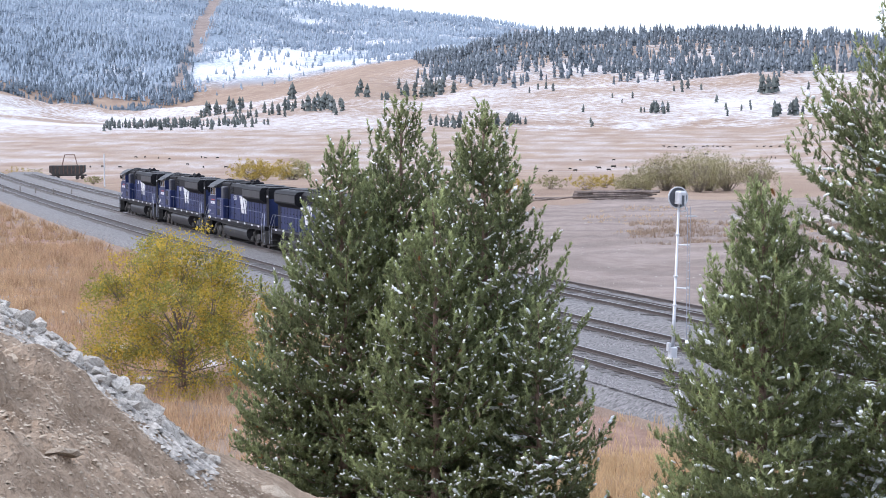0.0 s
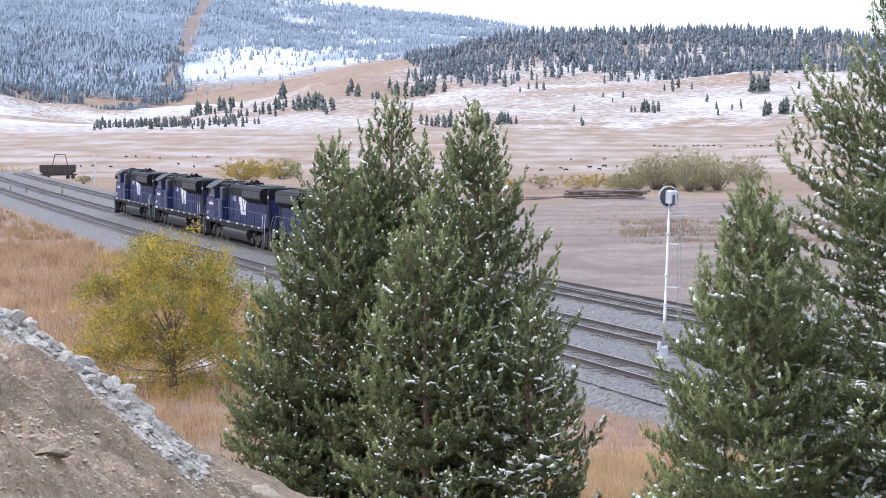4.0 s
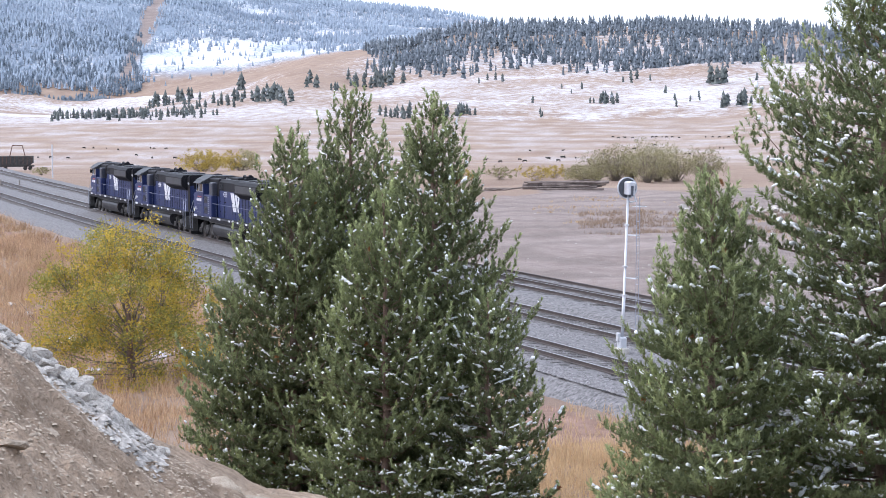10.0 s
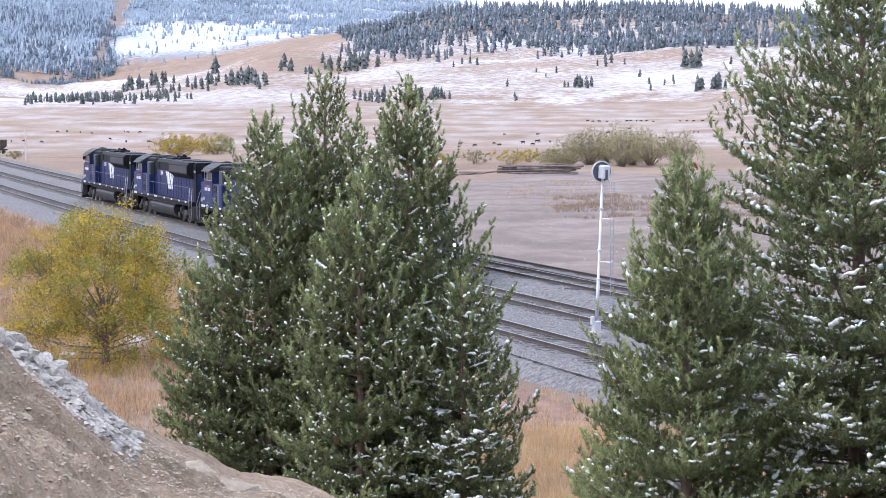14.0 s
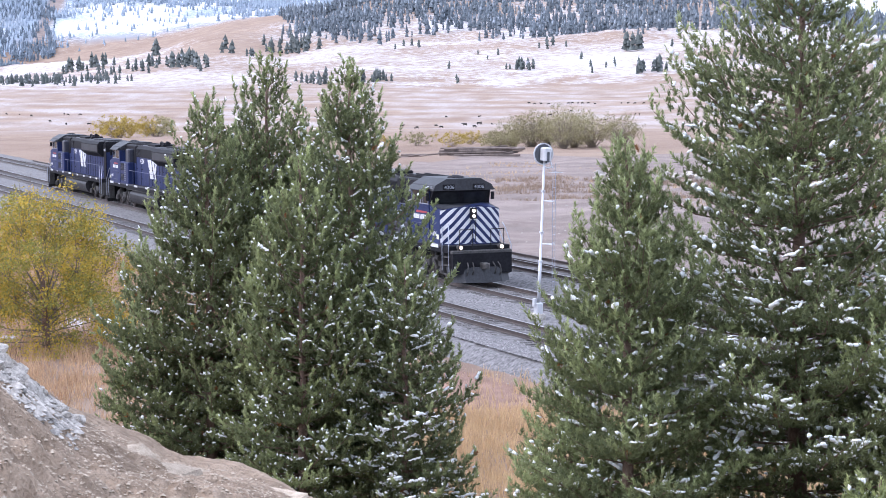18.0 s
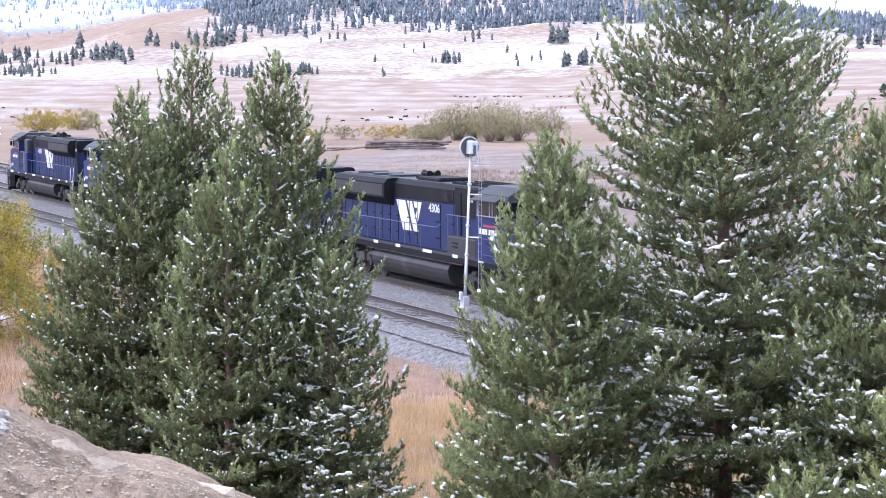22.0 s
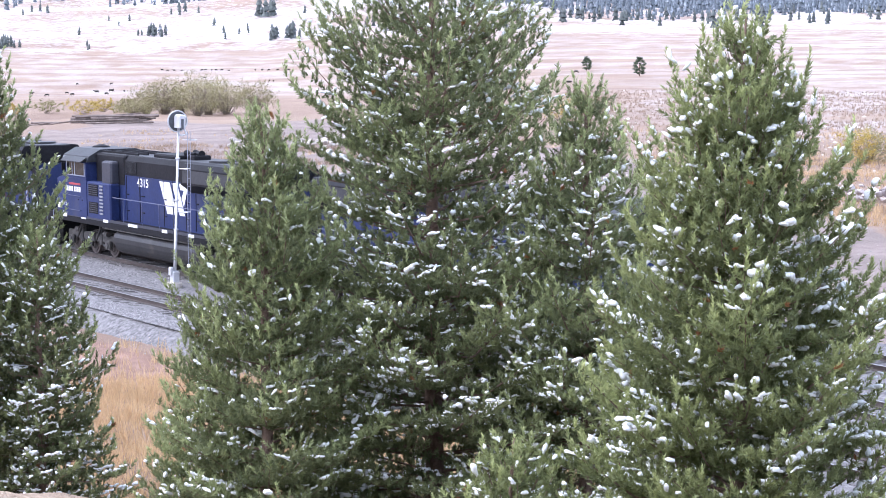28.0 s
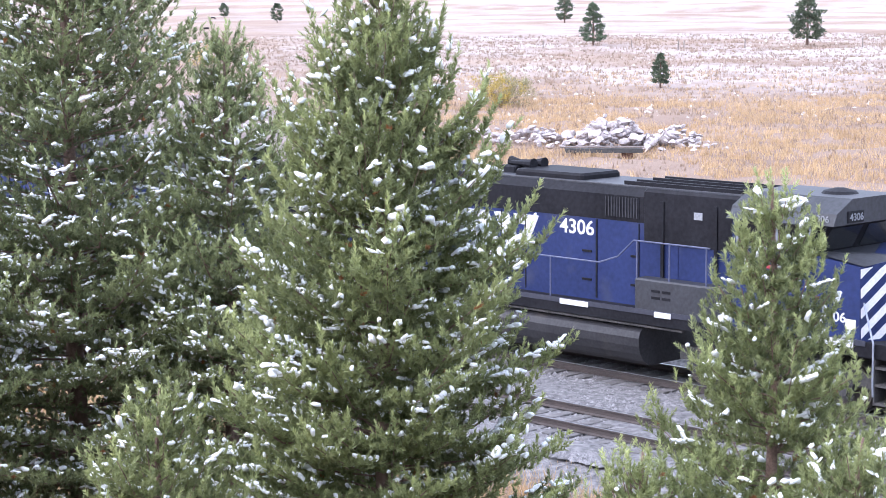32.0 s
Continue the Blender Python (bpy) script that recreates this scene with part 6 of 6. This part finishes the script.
# ---- stores and scrap beside the line ----
def make_log_pile(bearing, r, n, length, turn, label, seed):
    rng = random.Random(seed)
    pile = thing("log_pile", label, "log pile", m=Matrix.Translation(at_ground(bearing, r)) @ pose(0, 0, 0, 0, 0, turn))
    k, row, count = 0, 0, max(3, n // 3)
    while k < n:
        for q in range(count - row):
            if k >= n:
                break
            rad = rng.uniform(0.1, 0.22)
            y = (q - (count - row) / 2) * 0.42 + rng.uniform(-0.06, 0.06)
            x0, z = rng.uniform(-2.2, 1.4), 0.16 + row * 0.27
            part("log", Shape().tube([(x0 - length / 2, y, z + rng.uniform(-0.05, 0.05)), (x0, y + rng.uniform(-0.1, 0.1), z), (x0 + length / 2, y + rng.uniform(-1.0, 0.9), z + rng.uniform(-0.05, 0.3))], [rad, rad * 0.95, rad * 0.85], 9), LOG_WOOD, pile, "weathered grey-brown log")
            k += 1
        row += 1
    return pile


make_log_pile(24.45, 262, 22, 8.6, 76, "stack of weathered grey-brown logs at the yard's edge", 7)
make_log_pile(22.6, 266, 5, 3.6, 66, "few weathered timbers lying in dry grass", 8)


def rock_mesh(seed, mat, flat=0.75):
    rng = random.Random(seed)
    bm = bmesh.new()
    bmesh.ops.create_icosphere(bm, subdivisions=2, radius=1.0)
    cuts = [(Vector((rng.gauss(0, 1), rng.gauss(0, 1), rng.gauss(0, 1))).normalized(), rng.uniform(0.38, 0.78)) for _ in range(12)]
    for v in bm.verts:
        for nrm, d in cuts:
            over = v.co.dot(nrm) - d
            if over > 0:
                v.co -= nrm * over
        v.co += v.co.normalized() * noise.noise(v.co * 2.1 + Vector((seed, 0, 0))) * 0.1
        v.co.z *= flat
    me = bpy.data.meshes.new("rock")
    bm.to_mesh(me)
    bm.free()
    me.materials.append(mat)
    return me


GREY_ROCKS = [rock_mesh(k, GREY_ROCK) for k in range(7)]
PILE_ROCKS = [rock_mesh(40 + k, PILE_ROCK) for k in range(7)]
PALE_ROCKS = [rock_mesh(20 + k, DIRT_ROCK, 0.6) for k in range(5)]


def put_rock(name, mesh, place, size, seed, parent=None):
    rng = random.Random(seed)
    ob = new(name, mesh)
    ob.parent = parent
    ob.matrix_basis = Matrix.LocRotScale(place, Euler((rng.uniform(-0.5, 0.5), rng.uniform(-0.5, 0.5), rng.uniform(0, 6.28))), Vector((size * rng.uniform(0.8, 1.4), size * rng.uniform(0.7, 1.1), size * rng.uniform(0.6, 1.0))))
    return ob


def make_stone_pile():
    rng = random.Random(17)
    pile = thing("stone_pile", "heap of angular pale grey boulders in dry grass", "stone pile")
    k = 0
    for cb, cr, n, wide, high, size in ((48.4, 128, 190, 4.0, 2.5, 0.34), (50.2, 127, 90, 2.6, 1.5, 0.29), (46.4, 131, 95, 3.4, 1.2, 0.27), (44.8, 135, 65, 3.2, 1.0, 0.27)):
        c = at_ground(cb, cr)
        for _ in range(n):
            u = Vector((rng.gauss(0, wide * 0.45), rng.gauss(0, wide * 0.4), 0))
            d = min(1, u.length / wide)
            z = rng.uniform(0.2, 1) * high * (1 - d) ** 0.9
            s = size * rng.choice((0.5, 0.7, 0.9, 1.2, 1.5)) * (1.25 if rng.random() < 0.1 else 1)
            put_rock("stone", rng.choice(PILE_ROCKS), c + u + Vector((0, 0, z)), s, k, pile)
            k += 1
    return pile


make_stone_pile()
spoil = thing("gravel_heap", "low pale heap of broken stone in the yard", "gravel heap")
for k in range(70):
    rr = random.Random(300 + k)
    c = at_ground(rr.uniform(27.6, 31.0), rr.uniform(196, 206))
    put_rock("stone", rr.choice(GREY_ROCKS), c + Vector((0, 0, rr.uniform(0, 0.7))), rr.uniform(0.25, 0.7), 400 + k, spoil)


def make_scrap_frame():
    f = thing("flatcar_frame", "rusty frame of an old flat wagon lying by the stones", "scrap wagon", m=Matrix.Translation(at_ground(48.2, 121.5)) @ pose(0, 0, 0, 0, 0, 42))
    for y in (-0.9, 0.9):
        part("side_beam", Shape().box(-2.3, 2.3, y - 0.1, y + 0.1, 0.45, 0.72), UNDERFRAME, f, "rusty side beam")
    for x in (-2.2, -1.1, 0.0, 1.1, 2.2):
        part("cross_beam", Shape().box(x - 0.08, x + 0.08, -0.9, 0.9, 0.46, 0.68), RUST, f)
    for x in (-1.7, 1.4):
        part("axle", Shape().tube([(x, -0.8, 0.3), (x, 0.8, 0.3)], 0.08, 8), RUST, f)
        for y in (-0.75, 0.75):
            part("wheel", Shape().disc((x, y, 0.3), (0, 1, 0), 0.34, 0.1, 18), RUST, f)
    part("plank", Shape().box(-2.6, 2.4, -0.7, -0.3, 0.73, 0.79), LOG_WOOD, f, "grey plank")
    return f


make_scrap_frame()


def make_hopper():
    h = thing("hopper_wagon", "dark grimy open hopper wagon with a loading frame", "railway wagon", m=Matrix.Translation(at_ground(9.1, 470, 0.2)) @ pose(0, 0, 0, 0, 0, 76))
    part("hull", Shape().prism([(-4.0, 3.2), (4.0, 3.2), (4.0, 1.7), (3.2, 1.1), (-3.2, 1.1), (-4.0, 1.7)], -1.5, 1.5, "y"), UNDERFRAME, h, "dark grimy hopper body")
    for k in range(9):
        part("side_rib", Shape().box(-3.6 + k * 0.9, -3.5 + k * 0.9, -1.6, -1.5, 1.4 if abs(k - 4) < 4 else 1.7, 3.2), RUST, h)
    part("underframe", Shape().box(-4.2, 4.2, -1.2, 1.2, 0.8, 1.1), UNDERFRAME, h)
    for x in (-3.3, -2.2, 2.2, 3.3):
        part("wheelset", Shape().disc((x, -0.75, 0.42), (0, 1, 0), 0.42, 0.12, 16).disc((x, 0.75, 0.42), (0, 1, 0), 0.42, 0.12, 16), UNDERFRAME, h)
    part("loading_frame", Shape().tube([(-1.2, 0, 3.2), (-0.6, 0, 5.6), (1.6, 0, 5.6), (2.2, 0, 3.2)], 0.12, 6), RUST, h, "rusty loading frame")
    return h


make_hopper()


def make_pole(bearing, r, h, label):
    p = thing("utility_pole", label, "utility pole", m=Matrix.Translation(at_ground(bearing, r, -0.2)))
    part("pole", Shape().tube([(0, 0, 0), (0, 0, h)], [0.13, 0.1], 8), MAST_PAINT, p)
    return p


make_pole(10.1, 347, 5.8, "pale slim utility pole beside the line")
posts = [(7.35, 300), (7.8, 297), (8.22, 292), (8.7, 285), (9.2, 280)]
for b, r in posts:
    p = thing("fence_post", "short dark fence post beside the line", "fence post", "posts beside the line", Matrix.Translation(at_ground(b, r, -0.1)))
    part("post", Shape().tube([(0, 0, 0), (0.02, 0, 1.5)], [0.1, 0.09], 7), POST_WOOD, p)
for b, r in ((48.97, 330), (50.26, 322), (50.42, 324), (55.3, 330), (46.5, 330), (52.1, 325)):
    p = thing("fence_post", "weathered wooden fence post in the pasture", "fence post", "pasture fence posts", Matrix.Translation(at_ground(b, r, -0.1)))
    part("post", Shape().tube([(0, 0, 0), (0.03, 0, 1.5)], [0.09, 0.08], 7), POST_WOOD, p)
cross = thing("crossbuck_sign", "small white crossed sign behind the train", "railway sign", m=Matrix.Translation(at_ground(13.05, 262, -0.1)) @ pose(0, 0, 0, 0, 0, -75))
part("post", Shape().tube([(0, 0, 0), (0, 0, 3.6)], 0.07, 6), MAST_PAINT, cross)
for tilt in (45, -45):
    part("arm", Shape().box(-0.65, 0.65, -0.02, 0.02, -0.1, 0.1), LOCO_WHITE, cross).matrix_basis = pose(0, 0.05, 3.1, 0, tilt, 0)


def make_timber_heap():
    t = thing("timber_heap", "jumble of grey planks and beams by the siding", "timber heap", m=Matrix.Translation(at_ground(51.9, 80, 0.0)))
    rng = random.Random(9)
    for k in range(16):
        L = rng.uniform(1.4, 4.2)
        part("plank", Shape().box(-L / 2, L / 2, -0.11, 0.11, -0.04, 0.04, 0.01), LOG_WOOD, t, "grey plank").matrix_basis = pose(rng.uniform(-2.2, 2.6), rng.uniform(-1.2, 1.2), 0.1 + 0.05 * k, rng.uniform(-6, 6), rng.uniform(-5, 5), rng.uniform(0, 180))
    return t


make_timber_heap()


# ---- the earth mound: rocks along its rim, stones on it ----
pick = random.Random(33)
for k in range(290):
    b = pick.uniform(6.3, 11.6) if k < 185 else pick.uniform(11.4, 13.1)
    r = 13.0 - abs(pick.gauss(0, 0.42)) if k < 185 else 13.0 - abs(pick.gauss(0, 0.14))
    s = pick.choice((0.018, 0.025, 0.03, 0.04, 0.06, 0.095)) * (1.0 if k < 185 else 0.6)
    ob = put_rock("rock", pick.choice(GREY_ROCKS), at_ground(b, r, s * 0.35), s, 500 + k)
    tagged(ob, "angular pale grey rock on the rim of the earth mound", "rock", "rocks along the mound's rim")
for k, (b, r, s, kind) in enumerate(((8.75, 8.55, 0.075, 1), (9.75, 10.6, 0.08, 1), (11.55, 12.7, 0.14, 0), (11.0, 12.6, 0.14, 0), (8.05, 12.2, 0.12, 0), (12.9, 8.2, 0.06, 1), (7.5, 10.3, 0.05, 1), (9.3, 9.4, 0.05, 1), (14.3, 12.7, 0.42, 1), (15.1, 12.8, 0.5, 1), (16.0, 12.8, 0.4, 1), (18.3, 12.8, 0.5, 1), (19.4, 12.7, 0.35, 1))):
    ob = put_rock("boulder" if s > 0.2 else "stone", (PALE_ROCKS if kind else GREY_ROCKS)[k % 5], at_ground(b, r, s * (-0.3 if s < 0.3 else -0.36)), s, 900 + k)
    tagged(ob, "pale flat stone half sunk in the earth" if s < 0.2 else "rounded pale boulder sunk in the mound's rim", "rock")


for k in range(26):
    s = pick.choice((0.2, 0.25, 0.3, 0.4, 0.55))
    ob = put_rock("boulder", pick.choice(GREY_ROCKS), at_ground(pick.uniform(6.2, 9.6), pick.uniform(62, 120), s * 0.1), s, 700 + k)
    tagged(ob, "pale grey boulder among dry weeds below the line", "rock", "boulders on the bank")


def scatter_on_ground(name, n, bearings, radii, size, mat, label, seed):
    rng = np.random.RandomState(seed)
    a, r = rng.uniform(*bearings, n), rng.uniform(*radii, n)
    x, y = polar(a, r)
    z = ground_height(x, y)
    base = np.array([(0, 0, 1), (1, 0, 0), (0.3, 0.95, 0), (-0.9, 0.4, 0), (-0.5, -0.9, 0), (0.6, -0.8, 0)], float)
    s = rng.uniform(0, 1, n) ** 3 * (size[1] - size[0]) + size[0]
    v = base[None] * s[:, None, None] * rng.uniform(0.6, 1.35, (n, 6, 3))
    w = rng.uniform(0, 6.28, n)
    c, d = np.cos(w)[:, None], np.sin(w)[:, None]
    v = np.stack([v[..., 0] * c - v[..., 1] * d, v[..., 0] * d + v[..., 1] * c, v[..., 2] * 0.7], -1) + np.stack([x, y, z - s * 0.15], -1)[:, None]
    f = np.array([(0, 1, 2), (0, 2, 3), (0, 3, 4), (0, 4, 5), (0, 5, 1)])
    return tagged(new(name, fast_mesh(name, v.reshape(-1, 3), (np.arange(n)[:, None, None] * 6 + f[None]).reshape(-1, 3), mat)), label, "stones", kind="stuff")


scatter_on_ground("mound_gravel", 38000, (5.5, 22), (6.2, 13.2), (0.003, 0.015), DIRT_ROCK, "small stones and clods on the earth mound", 61)
scatter_on_ground("rim_gravel", 2600, (6.0, 13.0), (11.8, 13.2), (0.01, 0.05), GREY_ROCK, "broken grey stone along the mound's rim", 62)
scatter_on_ground("yard_stones", 2400, (22, 50), (55, 210), (0.03, 0.12), GREY_ROCK, "loose stones in the gravel yard", 63)


# ---- dry grass ----
def grass_field(name, n, bearings, radii, height, blades, width, mat, label, seed, fits):
    rng = np.random.RandomState(seed)
    a, r = rng.uniform(*bearings, n), np.sqrt(rng.uniform(radii[0] ** 2, radii[1] ** 2, n))
    x, y = polar(a, r)
    keep = fits(x, y, r, a, rng)
    x, y = x[keep], y[keep]
    z = ground_height(x, y)
    n = len(x)
    root = np.stack([x, y, z], -1)[:, None] + np.concatenate([rng.normal(0, 0.12, (n, blades, 2)), np.zeros((n, blades, 1)) - 0.03], -1)
    h = height * rng.uniform(0.5, 1.2, (n, blades, 1)) * rng.uniform(0.6, 1.2, (n, 1, 1))
    tip = root + np.concatenate([rng.normal(0, 0.28, (n, blades, 2)) * h, h], -1)
    ang = rng.uniform(0, 6.28, (n, blades, 1))
    side = np.concatenate([np.cos(ang), np.sin(ang), np.zeros_like(ang)], -1) * width
    v = np.stack([root - side, root + side, tip], 2).reshape(-1, 3)
    return tagged(new(name, fast_mesh(name, v, np.arange(len(v)).reshape(-1, 3), mat)), label, "grass", kind="stuff")


beside = lambda x, y, r, a, rng: (y < 28.6 + 1.2 * np.sin(x * 0.4)) & (rng.rand(len(x)) < 0.35 + 0.65 * smooth(-0.3, 0.4, fbm(x, y, 8, 3, 31)))
grass_field("dry_grass", 26000, (6, 60), (34, 120), 0.5, 6, 0.012, DRY_GRASS, "tall straw-coloured dry grass beside the line", 91, beside)
grass_field("reddish_grass", 22000, (6, 19), (50, 170), 0.75, 6, 0.016, RED_GRASS, "reddish dry weeds below the mound", 92, beside)
grass_field("yard_grass", 9000, (20, 56), (88, 240), 0.4, 5, 0.025, DRY_GRASS, "straw-coloured grass at the yard's edge", 93, lambda x, y, r, a, rng: (y > 49) & (fbm(x, y, 30, 4, 8) > np.where(a > 40, -0.5, 0.25)) & (r > np.interp(a, (20, 28, 38, 46, 60), (205, 165, 150, 108, 92))))


grass_field("straw_patch", 2600, (24.8, 31.5), (168, 205), 0.4, 6, 0.03, PASTURE_GRASS, "patch of pale straw in the gravel yard", 99, lambda x, y, r, a, rng: fbm(x, y, 16, 3, 42) > -0.1)
grass_field("dry_grass", 30000, (19, 60), (25, 62), 0.5, 6, 0.011, DRY_GRASS, "thick straw-coloured grass below the ballast", 94, lambda x, y, r, a, rng: (y < 29.6 + 0.5 * np.sin(x * 0.9)) & (y > 12))
grass_field("pasture_grass", 24000, (37, 59), (108, 420), 0.42, 5, 0.05, PASTURE_GRASS, "tufts of dry grass in the dusted pasture", 95, lambda x, y, r, a, rng: (rng.rand(len(x)) < 0.35 + 0.5 * smooth(-0.4, 0.5, fbm(x, y, 40, 4, 33))) & (r > np.interp(a, (37, 46, 59), (175, 112, 100))))
grass_field("straw_grass", 12000, (43, 59), (106, 185), 0.45, 6, 0.025, DRY_GRASS, "bright straw-coloured grass round the stones", 96, lambda x, y, r, a, rng: (fbm(x, y, 26, 3, 34) > -0.25) & (r > np.interp(a, (43, 46, 59), (120, 110, 104))))
scatter_on_ground("pasture_stones", 2500, (37, 59), (150, 420), (0.08, 0.4), GREY_ROCK, "scattered grey stones in the pasture", 64)


grass_field("weed_clumps", 5000, (5.5, 13), (85, 300), 0.85, 14, 0.03, RED_GRASS, "clumps of rusty weeds on the bank below the line", 97, lambda x, y, r, a, rng: (y < 29 + bend(x)[0] - 1.5) & (fbm(x, y, 14, 3, 35) > -0.1))
grass_field("pale_weeds", 4000, (5.5, 14), (85, 300), 0.6, 10, 0.025, DRY_GRASS, "pale dry weeds on the bank below the line", 98, lambda x, y, r, a, rng: (y < 29 + bend(x)[0] - 1.5) & (fbm(x, y, 14, 3, 36) > 0.0))


motions()
